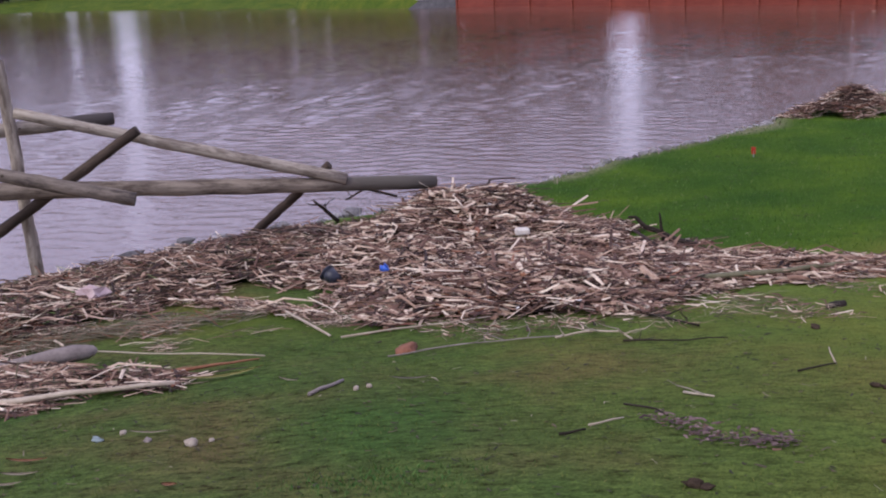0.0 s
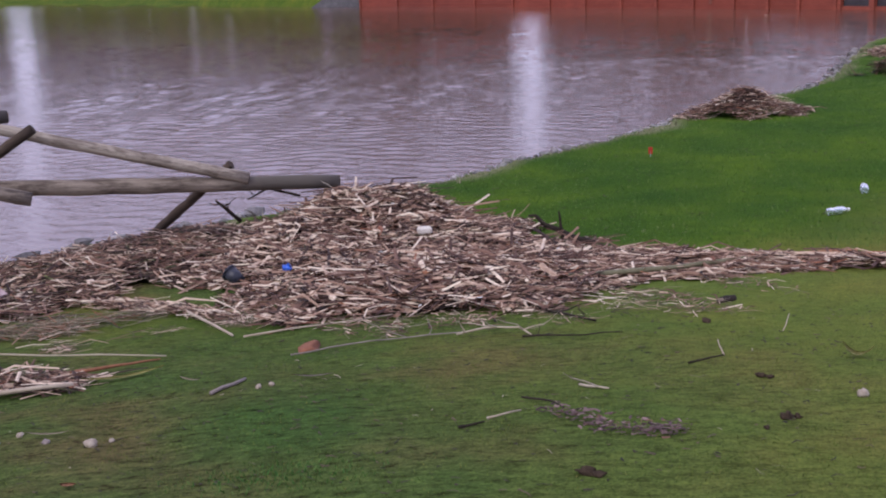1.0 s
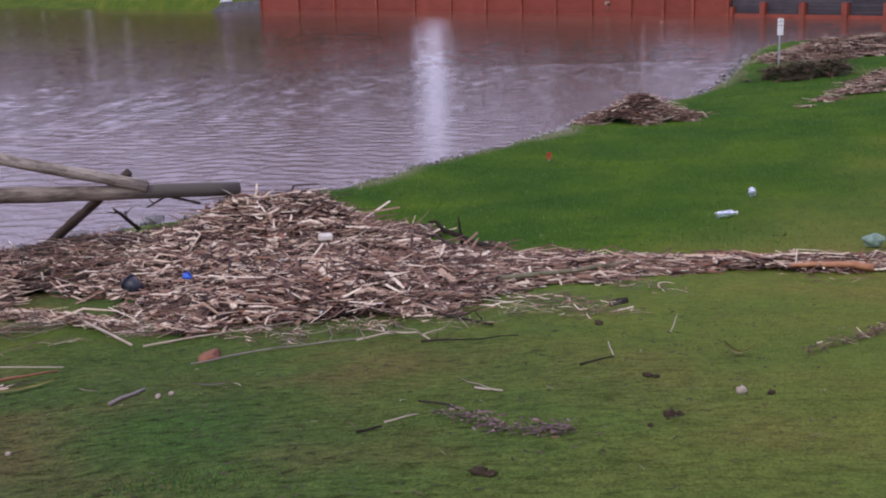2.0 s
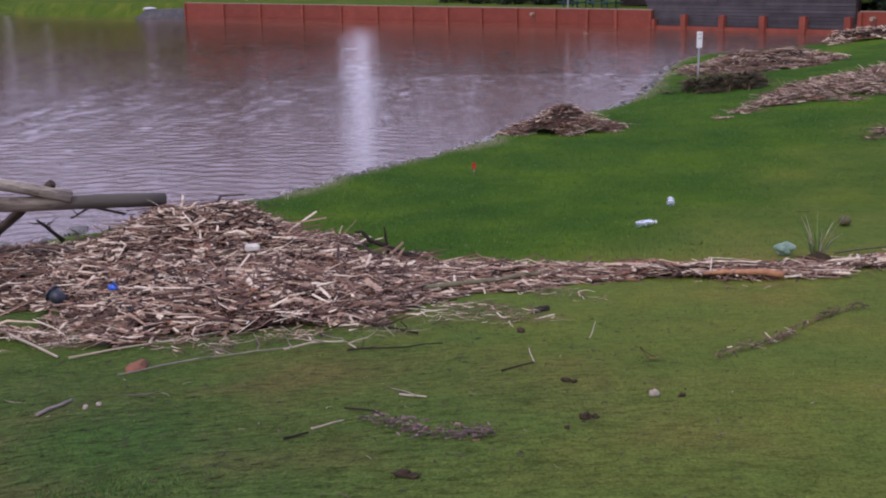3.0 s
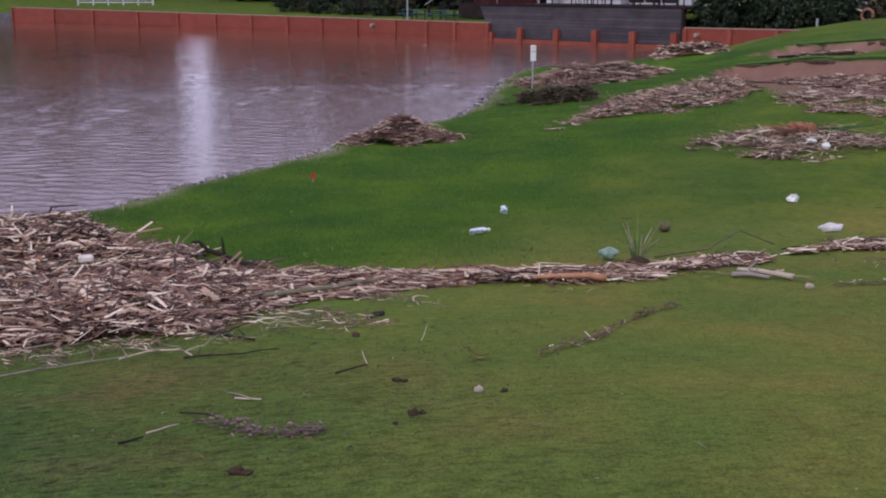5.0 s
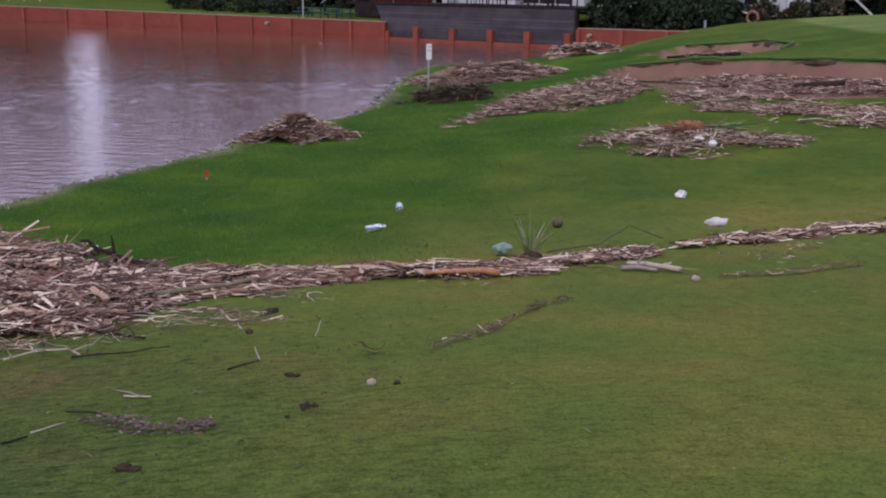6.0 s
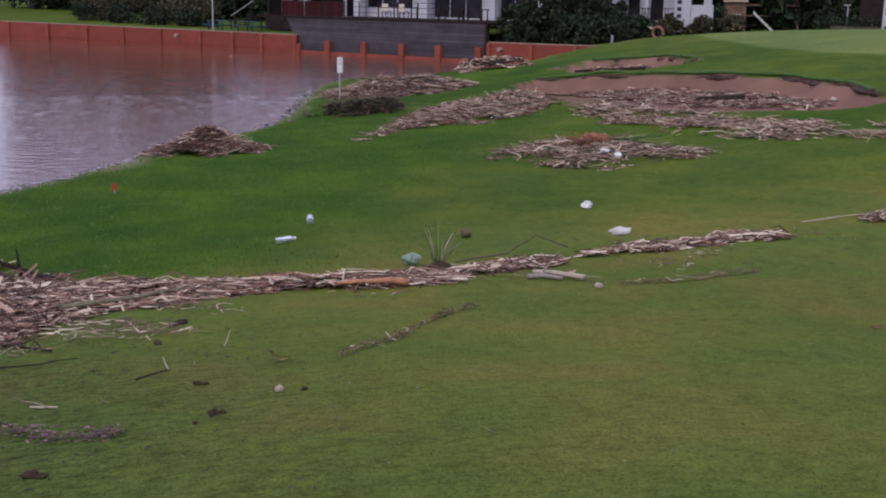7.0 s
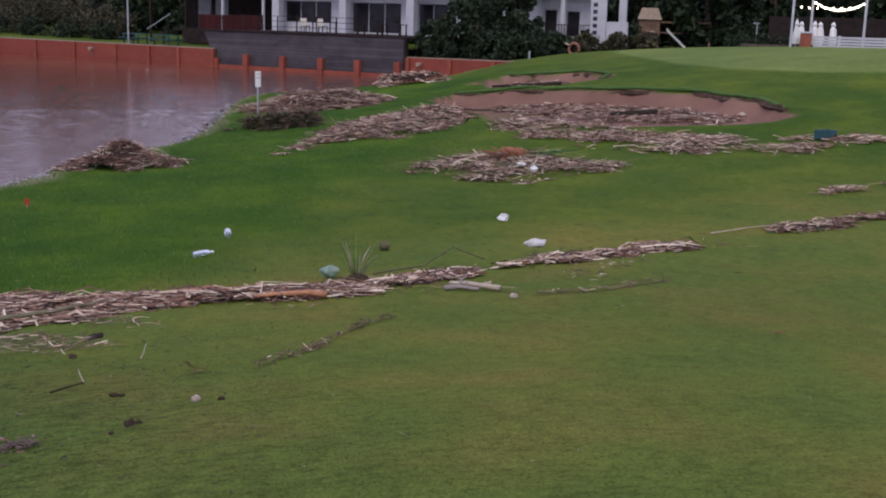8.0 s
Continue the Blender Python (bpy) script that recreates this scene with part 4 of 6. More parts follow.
stick("tangled_root", [(-1.7, 7.85, 0.02), (-1.5, 7.9, 0.05), (-1.25, 7.85, 0.05), (-1.15, 7.72, 0.015)], 0.009, 0.006, PALE, "tangled pale root on the turf", seed=4, twigs=6)
stick("bark_strip", [(-1.2, 7.65, 0.02), (-0.9, 7.6, 0.02), (-0.52, 7.62, 0.02)], 0.008, 0.004, BLACK_STICK, "dark wet bark strip on the turf", seed=5, twigs=1)
stick("long_cane", [(-1.4, 9.9, 0.12), (-0.85, 10.15, 0.1), (-0.33, 10.4, 0.09), (0.2, 10.68, 0.09), (0.7, 11.0, 0.1)], 0.03, 0.02, surface("green_cane", (0.1, 0.1, 0.05), (0.22, 0.2, 0.12), 5, 0.6), "long green-grey cane lying along the wrack line", seed=6)
stick("cane", [(-5.4, 7.76, 0.1), (-4.6, 7.62, 0.08), (-3.78, 7.53, 0.04)], 0.009, 0.006, DULL_STRAW, "straight tan cane on the grass", seed=7)
stick("palm_strip", [(-4.3, 7.1, 0.06), (-4.05, 7.3, 0.05), (-3.8, 7.48, 0.03)], 0.016, 0.006, RUST, "reddish torn palm strip on the grass", seed=8)
stick("cane", [(-5.3, 6.38, 0.06), (-4.7, 6.5, 0.08), (-4.05, 6.72, 0.05)], 0.024, 0.016, PALE, "thick pale cane on a reed clump", seed=9)
stick("short_stick", [(-2.84, 6.2, 0.012), (-2.77, 6.56, 0.014)], 0.012, 0.01, DRIFT, "short grey stick on the turf", seed=10)
stick("black_stick", [(-0.92, 5.68, 0.015), (-0.75, 5.52, 0.02), (-0.68, 5.4, 0.012)], 0.006, 0.004, BLACK_STICK, "short black stick on the turf", seed=11)
stick("short_stick", [(-1.02, 5.24, 0.012), (-0.88, 5.38, 0.012)], 0.006, 0.004, PALE, "small pale stick on the turf", seed=12)
stick("short_stick", [(-1.12, 5.06, 0.012), (-1.02, 5.16, 0.012)], 0.007, 0.005, BLACK_STICK, "small dark stick on the turf", seed=13)
stick("short_stick", [(-0.66, 5.98, 0.012), (-0.5, 5.84, 0.015)], 0.007, 0.005, PALE, "small pale stick on the turf", seed=14, twigs=1)
stick("short_stick", [(-0.1, 6.56, 0.012), (0.1, 6.73, 0.015)], 0.006, 0.004, BLACK_STICK, "small dark stick on the turf", seed=15)
stick("standing_straw", [(0.1, 6.73, 0.012), (0.07, 6.95, 0.07)], 0.005, 0.003, PALE, "bleached grass stem standing in turf", seed=16)
stick("dead_branch", [(-1.07, 12.2, 0.06), (-1.32, 12.2, 0.15), (-1.47, 12.2, 0.24), (-1.6, 12.2, 0.29), (-1.7, 12.22, 0.39), (-1.78, 12.22, 0.39)], 0.042, 0.012, BLACK_STICK, "dark dead root with forked arms stuck in the heap", seed=17, twigs=1)
stick("dead_branch", [(-1.4, 12.15, 0.14), (-1.43, 12.17, 0.3), (-1.445, 12.17, 0.44)], 0.026, 0.008, BLACK_STICK, "dark upright twig stub at the reed heap", seed=18)
stick("stripped_log", [(1.78, 10.52, 0.06), (1.95, 10.44, 0.08), (2.12, 10.42, 0.075), (2.3, 10.36, 0.08), (2.46, 10.34, 0.05)], 0.02, 0.036, ORANGE_WOOD, "orange stripped log in the wrack line", "log", seed=19)
stick("stripped_log", [(0.92, 11.12, 0.085), (1.2, 11.18, 0.09), (1.45, 11.2, 0.085)], 0.034, 0.024, ORANGE_WOOD, "orange-brown split wood in the wrack line", "log", seed=20)
stick("black_stick", [(0.6, 11.2, 0.1), (1.3, 10.85, 0.1), (1.9, 10.65, 0.08)], 0.011, 0.008, BLACK_STICK, "long thin black stick across the wrack line", seed=21)
stick("torn_wood", [(0.35, 11.35, 0.09), (0.75, 11.1, 0.085), (1.0, 10.85, 0.06)], 0.028, 0.014, PALE, "pale torn wood in the wrack line", seed=22)
stick("driftwood_branch", [(3.84, 10.55, 0.06), (3.98, 10.42, 0.06), (4.1, 10.24, 0.05), (4.22, 10.06, 0.04)], 0.022, 0.034, PALE, "pale driftwood branch on the turf", "driftwood", seed=23, twigs=1)
stick("driftwood_branch", [(3.74, 10.42, 0.03), (3.88, 10.34, 0.04), (4.02, 10.16, 0.03)], 0.032, 0.018, DRIFT, "short grey driftwood piece on the turf", "driftwood", seed=24, twigs=2)
stick("thin_branch", [(3.3, 11.7, 0.03), (4.0, 12.0, 0.06), (4.45, 12.3, 0.22), (4.8, 12.1, 0.08)], 0.012, 0.008, HUSK, "thin bent dark branch over the turf", seed=25)
stick("thin_branch", [(8.6, 13.2, 0.04), (9.3, 13.4, 0.06), (10.0, 13.62, 0.05)], 0.01, 0.007, PALE, "thin pale branch on the wrack line", seed=26)
stick("bunker_log", [(13.75, 26.9, 0.03), (13.95, 26.7, 0.06), (14.2, 26.5, 0.06), (14.7, 26.1, 0.06)], 0.07, 0.11, BLACK_STICK, "dark sodden log lying in bunker sand", "log", seed=27, sides=9)
stick("bunker_branch", [(12.1, 34.6, 0.03), (12.5, 32.0, 0.05), (12.9, 29.9, 0.03)], 0.026, 0.016, BLACK_STICK, "thin branch lying in bunker sand", seed=28)
stick("bunker_edging", [(15.2, 33.6, 0.05), (14.3, 35.2, 0.06), (13.9, 36.4, 0.05)], 0.06, 0.04, BLACK_STICK, "dark branch at the bunker lip", seed=29)
drift = thing("driftwood_log", (-5.95, 7.25, gz(-5.95, 7.25) + 0.05), "smooth grey driftwood log on a reed clump", "driftwood")
part("stem", tube([(0, 0, 0.06), (0.02, 0.01, 0.062), (0.08, 0.045, 0.07), (0.22, 0.13, 0.085), (0.38, 0.23, 0.1), (0.53, 0.32, 0.11), (0.6, 0.37, 0.113), (0.65, 0.4, 0.115), (0.67, 0.41, 0.116)], [0.018, 0.03, 0.042, 0.05, 0.06, 0.066, 0.058, 0.04, 0.014], 14, wobble=0.1, rng=random.Random(30)), DRIFT, drift, smooth=True)
stick("black_twig", [(-5.55, 13.35, 0.25), (-5.75, 13.3, 0.45), (-5.85, 13.3, 0.52)], 0.03, 0.012, BLACK_STICK, "black forked twig at the water's edge", seed=31, twigs=3)
stick("black_twig", [(-4.95, 13.9, 0.45), (-5.3, 13.7, 0.6), (-5.5, 13.5, 0.5)], 0.02, 0.01, BLACK_STICK, "black forked twig on the reed heap", seed=32, twigs=5)
stick("palm_frond", [(-3.2, 9.3, 0.12), (-2.4, 9.25, 0.13), (-1.5, 9.4, 0.12)], 0.014, 0.01, BARK, "dark sodden palm stalk on the reed heap", seed=33)
stick("palm_frond", [(-3.7, 11.8, 0.26), (-3.45, 11.85, 0.28), (-3.2, 11.95, 0.27)], 0.05, 0.035, surface("red_brown_bark", (0.09, 0.035, 0.025), (0.18, 0.08, 0.055), 8, 0.8), "red-brown bark slab on the reed heap", seed=34)

stick("standing_straw", [(0.5, 7.65, 0.02), (0.56, 7.9, 0.1)], 0.004, 0.002, PALE, "bleached grass stem standing in turf", seed=41)
stick("root_strand", [(-1.38, 9.0, 0.03), (-1.05, 8.5, 0.03), (-0.74, 8.1, 0.02)], 0.014, 0.008, BLACK_STICK, "dark root strand at the edge of the heap", seed=42, twigs=3)
stick("bark_slab", [(-3.2, 11.5, 0.26), (-2.95, 11.55, 0.27), (-2.7, 11.6, 0.26)], 0.045, 0.03, BARK, "purple-brown bark slab on the reed heap", seed=43)

heap("reed_strand", "thin strand of pale reeds lying across the grass", band([(-5.9, 10.05, 0.06), (-5.2, 9.85, 0.1), (-4.65, 9.65, 0.12), (-4.2, 9.35, 0.12), (-3.85, 9.05, 0.1)]), dome(0.03, 0.1), 300, 44, (0.1, 0.5), (0.008, 0.024), -12, 22, bed=False, ragged=0.08, extra=((BARK, 90, (0.08, 0.3), (0.008, 0.02)),))


# ---- litter and small things on the turf ----
def lying(name, x, y, bm_list, label, category, turn=0.0, lift=0.0, group=""):
    ob = thing(name, (x, y, gz(x, y) + lift), label, category, group, turn=turn)
    for pname, b, mat, plabel, sm in bm_list:
        part(pname, b, mat, ob, plabel, sm)
    return ob


def lathe(profile, sides=16, close=True):
    """A round body along x from (distance, radius) pairs."""
    return tube([(x, 0, 0) for x, _ in profile], [max(r, 0.001) for _, r in profile], sides)


def bottle(x, y, turn, label, s=1.0):
    body = lathe([(a * s, r * s) for a, r in ((-0.12, 0.026), (-0.115, 0.034), (-0.06, 0.035), (-0.05, 0.031), (-0.04, 0.035), (0.03, 0.035), (0.06, 0.03), (0.085, 0.014), (0.1, 0.013))])
    cap = lathe([(0.1 * s, 0.016 * s), (0.12 * s, 0.016 * s)])
    return lying("plastic_bottle", x, y, [("body", body, CLEAR, "", True), ("cap", cap, WHITE_PLASTIC, "white screw cap", False)], label, "bottle", turn, 0.037 * s, "drink bottles on the turf")


bottle(1.64, 14.1, 35, "clear crushed plastic bottle lying on the grass", 1.35)
bottle(2.17, 15.8, 84, "clear plastic bottle lying end-on on the grass", 1.6)


def cup(x, y, h, r, mat, label, turn, pitch, name="plant_pot", lift=0.0):
    ob = lying(name, x, y, [], label, "pot", lift=lift)
    ob.matrix_basis = pose(x, y, gz(x, y) + lift, 0, pitch, turn)
    bm = bmesh.new()
    n = 18
    rings = []
    for z, rr in ((0, r * 0.72), (h, r), (h, r * 0.94), (0.015, r * 0.67)):
        rings.append([bm.verts.new((rr * math.cos(2 * math.pi * k / n), rr * math.sin(2 * math.pi * k / n), z)) for k in range(n)])
    for a, b in zip(rings, rings[1:]):
        for k in range(n):
            bm.faces.new((a[k], a[(k + 1) % n], b[(k + 1) % n], b[k]))
    bm.faces.new(rings[0][::-1])
    bm.faces.new(rings[-1])
    part("vessel", bm, mat, ob, smooth=True)
    rim = bmesh.new()
    tube([(r * 1.03 * math.cos(2 * math.pi * k / n), r * 1.03 * math.sin(2 * math.pi * k / n), h - 0.012) for k in range(n + 1)], 0.009, 5, rim)
    part("rim", rim, mat, ob)
    return ob


cup(-4.4, 10.45, 0.165, 0.082, BLACK_PLASTIC, "black plastic plant pot tipped over in the reeds", 160, 62, lift=0.12)
ob = lying("blue_lid", -3.86, 10.34, [("disc", tube([(0, 0, 0), (0, 0, 0.03), (0.02, 0.01, 0.05)], [0.048, 0.05, 0.035], 14), BLUE_PLASTIC, "", True)], "blue plastic lid lying in the reeds", "lid", lift=0.23)
ob = lying("foam_block", -2.8, 11.65, [("block", box(-0.075, 0.075, -0.05, 0.05, -0.045, 0.03, 0.018), surface("cream_foam", (0.55, 0.5, 0.42), (0.78, 0.74, 0.66), 12, 0.8, bump=0.4), "", False)], "dirty white foam block on the reed heap", "foam", 20, 0.385)
ob = lying("plastic_bag", -6.75, 9.75, [("sheet", lump(0.15, (1.0, 0.8, 0.5), 0.9, 5), surface("dirty_white_sheet", (0.36, 0.22, 0.2), (0.68, 0.56, 0.54), 9, 0.5), "", False)], "crumpled dirty white plastic bag in the reeds", "plastic bag", 30, 0.18)
ob = lying("foam_log", 5.66, 12.55, [("body", lump(0.13, (1.15, 0.6, 0.46), 0.5, 7, 3), surface("grey_white_foam", (0.42, 0.4, 0.37), (0.72, 0.71, 0.68), 9, 0.8, bump=0.5), "", True)], "rounded white foam float on the wrack line", "foam", 10, 0.17)
ob = lying("paper_scrap", 6.4, 15.6, [("sheet", lump(0.07, (1.1, 0.7, 0.9), 1.1, 9, 2), WHITE_PLASTIC, "", False)], "crumpled white paper on the grass", "paper", 0, 0.05)
ob = lying("coconut", 3.98, 13.75, [("husk", lump(0.07, (1.05, 1, 0.95), 0.12, 2, 3), HUSK, "", True)], "round green-brown coconut on the grass", "coconut", 0, 0.066)
ob = lying("plastic_scrap", 8.5, 20.2, [("sheet", lump(0.08, (1.2, 0.8, 0.5), 0.7, 11), WHITE_PLASTIC, "", False)], "white plastic scrap on reed litter", "plastic scrap", 0, 0.17)
ob = lying("plastic_scrap", 8.5, 19.5, [("sheet", lump(0.08, (1.0, 0.8, 0.7), 0.5, 12), WHITE_PLASTIC, "", False)], "white plastic cup scrap on reed litter", "plastic scrap", 0, 0.17)
ob = lying("green_bag", 2.8, 11.75, [("sheet", lump(0.085, (1.2, 0.8, 0.8), 0.35, 13, 3), GREEN_BAG, "", False)], "crumpled dull green bag beside the wrack line", "plastic bag", 0, 0.08)
ob = lying("crate", 15.35, 19.9, [("base", box(-0.2, 0.2, -0.14, 0.14, 0, 0.03), TEAL, "", False), ("side_panel", box(-0.2, 0.2, -0.14, -0.12, 0.03, 0.19, 0.006), TEAL, "", False), ("side_panel", box(-0.2, 0.2, 0.12, 0.14, 0.03, 0.19, 0.006), TEAL, "", False),
                                ("end_panel", box(-0.2, -0.18, -0.12, 0.12, 0.03, 0.19, 0.006), TEAL, "", False), ("end_panel", box(0.18, 0.2, -0.12, 0.12, 0.03, 0.19, 0.006), TEAL, "", False)], "teal plastic crate on the turf", "crate", 15, 0.02)

# torn root clump
g = random.Random(5)
clump = thing("root_clump", (8.9, 21.7, gz(8.9, 21.7)), "rust-orange torn root clump with green stems", "root clump")
part("root_ball", lump(0.24, (1.1, 0.9, 1.0), 1.3, 4, 3), RUST, clump)
for k in range(14):
    a = g.uniform(0, 6.28)
    part("root", tube(bent((0, 0, 0.1), (0.75 * math.cos(a), 0.5 * math.sin(a), g.uniform(0.0, 0.3)), 5, 0.06, g), [0.04, 0.03, 0.022, 0.015, 0.008], 5), RUST if k % 2 else BARK, clump)
for k in range(9):
    part("stem", tube(bent((0.2, 0, 0.1), (g.uniform(0.5, 1.7), g.uniform(-0.4, 0.3), g.uniform(0.05, 0.3)), 5, 0.08, g), [0.03, 0.025, 0.02, 0.012, 0.006], 5), LEAF, clump)

# tuft of sedge thrown on the wrack line
tuft = thing("sedge_tuft", (2.95, 11.1, gz(2.95, 11.1)), "uprooted green sedge tuft with muddy roots", "plant")
part("root_ball", lump(0.16, (1.1, 0.9, 0.8), 0.9, 6, 2), CLOD, tuft)
for k in range(26):
    a, lean = g.uniform(0, 6.28), g.uniform(0.1, 0.9)
    h = g.uniform(0.25, 0.55)
    p = Vector((0.03 * math.cos(a), 0.03 * math.sin(a), 0.08))
    q = p + Vector((math.cos(a) * lean * h, math.sin(a) * lean * h, h * (1 - 0.4 * lean)))
    part("leaf_blade", tube([p, p.lerp(q, 0.5) + Vector((0, 0, 0.05)), q], [0.007, 0.006, 0.002], 3), LEAF if k % 3 else STRAW, tuft)

# hazard marker on a wire
mk = thing("marker_flag", (-0.71, 19.65, gz(-0.71, 19.65)), "small red plastic marker on a short stake", "marker")
part("stake", tube([(0, 0, -0.1), (0, 0, 0.1)], 0.012, 6), METAL, mk)
part("plate", box(-0.035, 0.035, -0.01, 0.01, 0.05, 0.17, 0.004), RED_PAINT, mk)

# depth board on a post by the pond
sg = thing("post_sign", (5.64, 35.45, gz(5.64, 35.45)), "white rectangular sign on a thin steel post", "sign", turn=5)
zz = gz(5.64, 35.45)
part("post", tube([(0, 0, -0.3), (0, 0, -0.1 - zz)], 0.03, 8), METAL, sg)
part("plate", box(-0.09, 0.09, -0.045, -0.03, -0.6 - zz, -0.11 - zz, 0.008), WHITE_PLASTIC, sg)
for k in range(2):
    part("text_bar", box(-0.06, 0.06, -0.05, -0.046, -0.2 - zz - 0.12 * k, -0.185 - zz - 0.12 * k), DRIFT, sg)

# stones, clods and leaves
def stone(x, y, r, mat, label, name="stone", cat="stone", squash=(1, 0.85, 0.7), seed=0, rough=0.35):
    return lying(name, x, y, [("body", lump(r, squash, rough, seed), mat, "", True)], label, cat, seed * 37 % 180, r * squash[2] * 0.7)


for k, (x, y, r) in enumerate(((-3.05, 5.2, 0.036), (-2.98, 5.28, 0.016), (-3.65, 5.5, 0.022), (-2.58, 6.3, 0.022), (-2.52, 6.36, 0.02))):
    stone(x, y, r, STONE, "pale rounded stone on the turf", seed=k)
stone(0.7, 5.68, 0.03, STONE, "pale broken shell on the turf", "shell", "shell", (1.1, 0.8, 0.8), 7, 0.8)
stone(16.1, 24.3, 0.1, STONE, "pale stone on bunker sand", seed=9)
stone(4.2, 9.62, 0.045, STONE, "pale stone on the turf", seed=8)
for k, (x, y, r) in enumerate(((0.27, 6.14, 0.024), (0.31, 6.1, 0.018), (0.32, 5.24, 0.03), (0.37, 5.26, 0.018), (-0.48, 4.33, 0.03), (-0.43, 4.3, 0.02), (0.84, 5.64, 0.018), (0.22, 5.02, 0.015), (0.03, 8.15, 0.03))):
    stone(x, y, r, CLOD, "dark clod of earth and litter on the turf", "earth_clod", "clod", (1.2, 0.9, 0.6), 10 + k, 0.9)
stone(0.2, 9.07, 0.075, BLACK_STICK, "flat black clod of wet leaves on the turf", "earth_clod", "clod", (1.6, 0.7, 0.3), 21, 0.9)
stone(-2.74, 7.68, 0.085, RUST, "crumpled red-brown bark on the turf", "bark_lump", "bark", (1.4, 0.7, 0.3), 22, 1.5)
stone(-3.38, 5.32, 0.024, DRIFT, "pale grey crumpled scrap on the turf", "plastic_scrap", "plastic scrap", (1.2, 0.8, 0.5), 23, 0.9)
stone(-3.72, 5.36, 0.03, surface("bluish_scrap", (0.12, 0.17, 0.16), (0.34, 0.4, 0.4), 24, 0.5), "pale bluish crumpled scrap on the turf", "plastic_scrap", "plastic scrap", (1.2, 0.8, 0.5), 24, 0.9)


def leaf(x, y, ln, wd, turn, mat, label, curl=0.25):
    bm = bmesh.new()
    n = 6
    rows = []
    for i in range(n + 1):
        f = i / n
        w = wd * math.sin(math.pi * min(0.98, 0.06 + 0.92 * f)) ** 0.8
        z = 0.012 + curl * ln * (f - 0.5) ** 2
        rows.append([bm.verts.new((ln * (f - 0.5), w * s * 0.5, z + (0.1 * wd if s else 0))) for s in (-1, 0, 1)])
    for a, b in zip(rows, rows[1:]):
        for k in (0, 1):
            bm.faces.new((a[k], b[k], b[k + 1], a[k + 1]))
    bmesh.ops.solidify(bm, geom=bm.faces[:], thickness=0.003)
    return lying("fallen_leaf", x, y, [("blade", bm, mat, "", True)], label, "leaf", turn, 0.005)


YELLOW = surface("yellow_green_leaf", (0.2, 0.2, 0.05), (0.42, 0.38, 0.12), 12, 0.6)
leaf(-3.85, 7.02, 0.55, 0.06, 35, YELLOW, "long yellow-green leaf on the grass")
leaf(-2.71, 4.42, 0.07, 0.04, 10, ORANGE_WOOD, "orange dead leaf on the grass")
leaf(5.55, 7.12, 0.12, 0.045, 5, ORANGE_WOOD, "orange-brown dead leaf on the turf")
leaf(0.82, 6.68, 0.17, 0.07, -20, YELLOW, "torn pale green leaf curled up on the turf", 1.4)
leaf(-3.75, 4.75, 0.2, 0.03, 15, PALE, "pale dead leaf on the grass")
leaf(-3.7, 4.58, 0.16, 0.03, 20, PALE, "pale dead leaf on the grass")
leaf(-3.9, 5.0, 0.22, 0.03, 12, ORANGE_WOOD, "brown dead leaf on the grass")
leaf(-3.2, 6.68, 0.16, 0.02, -15, PALE, "pale cane sliver on the grass")
leaf(-2.33, 6.55, 0.26, 0.025, 12, DRIFT, "grey cane sliver on the grass")
leaf(-3.45, 5.45, 0.24, 0.02, 12, PALE, "pale cane sliver on the grass")

# flakes all over the near turf, too small to count
g2 = np.random.default_rng(77)


def on_turf(x0, x1, y0, y1):
    def place(n):
        r = np.sqrt(g2.uniform(y0 * y0, y1 * y1, n))
        a = g2.uniform(x0, x1, n)
        x, y = r * np.sin(np.radians(a)), r * np.cos(np.radians(a))
        return x, y, land(x, y) + 0.008
    return place


v, f = stalks(1500, g2, on_turf(-40, 12, 3.4, 9.5), (0.01, 0.045), (0.004, 0.011), 4, 35, 3)
tagged(joined("turf_flakes", v, f, FLECK), "tiny dark bark flakes scattered over the turf", "flakes", kind="stuff")
v, f = stalks(380, g2, on_turf(-40, 42, 3.6, 14), (0.015, 0.07), (0.002, 0.006), 10, 40, 4)
tagged(joined("turf_straw", v, f, DULL_STRAW), "tiny pale straw pieces scattered over the turf", "straw", kind="stuff")
v, f = stalks(500, g2, on_turf(-12, 40, 11, 24), (0.03, 0.14), (0.006, 0.016), 10, 30, 4)
tagged(joined("turf_flakes", v, f, FLECK), "tiny dark bark flakes scattered over the turf", "flakes", kind="stuff")


# ---- grass, edging stones ----
G3 = np.random.default_rng(21)
def blades(name, n, place, height, width, mat, label, seed):
    g = np.random.default_rng(seed)
    x, y, keep = place(n, g)
    x, y = x[keep], y[keep]
    n = len(x)
    z = land(x, y) - 0.005
    a, h = g.uniform(0, 6.28, n), g.uniform(height[0], height[1], n)
    w = g.uniform(width[0], width[1], n)
    lean = g.normal(0, 0.45, (n, 2)) * h[:, None]
    base = np.stack([x, y, z], 1)
    off = np.stack([np.cos(a) * w, np.sin(a) * w, 0 * a], 1)
    tip = base + np.stack([lean[:, 0], lean[:, 1], h], 1)
    verts = np.stack([base - off, base + off, tip], 1).reshape(-1, 3)
    return tagged(joined(name, verts, [(3 * k, 3 * k + 1, 3 * k + 2) for k in range(n)], mat), label, "grass", kind="stuff")


def fan(a0, a1, r0, r1, test):
    def place(n, g):
        r, a = np.sqrt(g.uniform(r0 * r0, r1 * r1, n)), np.radians(g.uniform(a0, a1, n))
        x, y = r * np.sin(a), r * np.cos(a)
        return x, y, test(x, y) & (inside_by(SHORE, x, y) < -0.1)
    return place


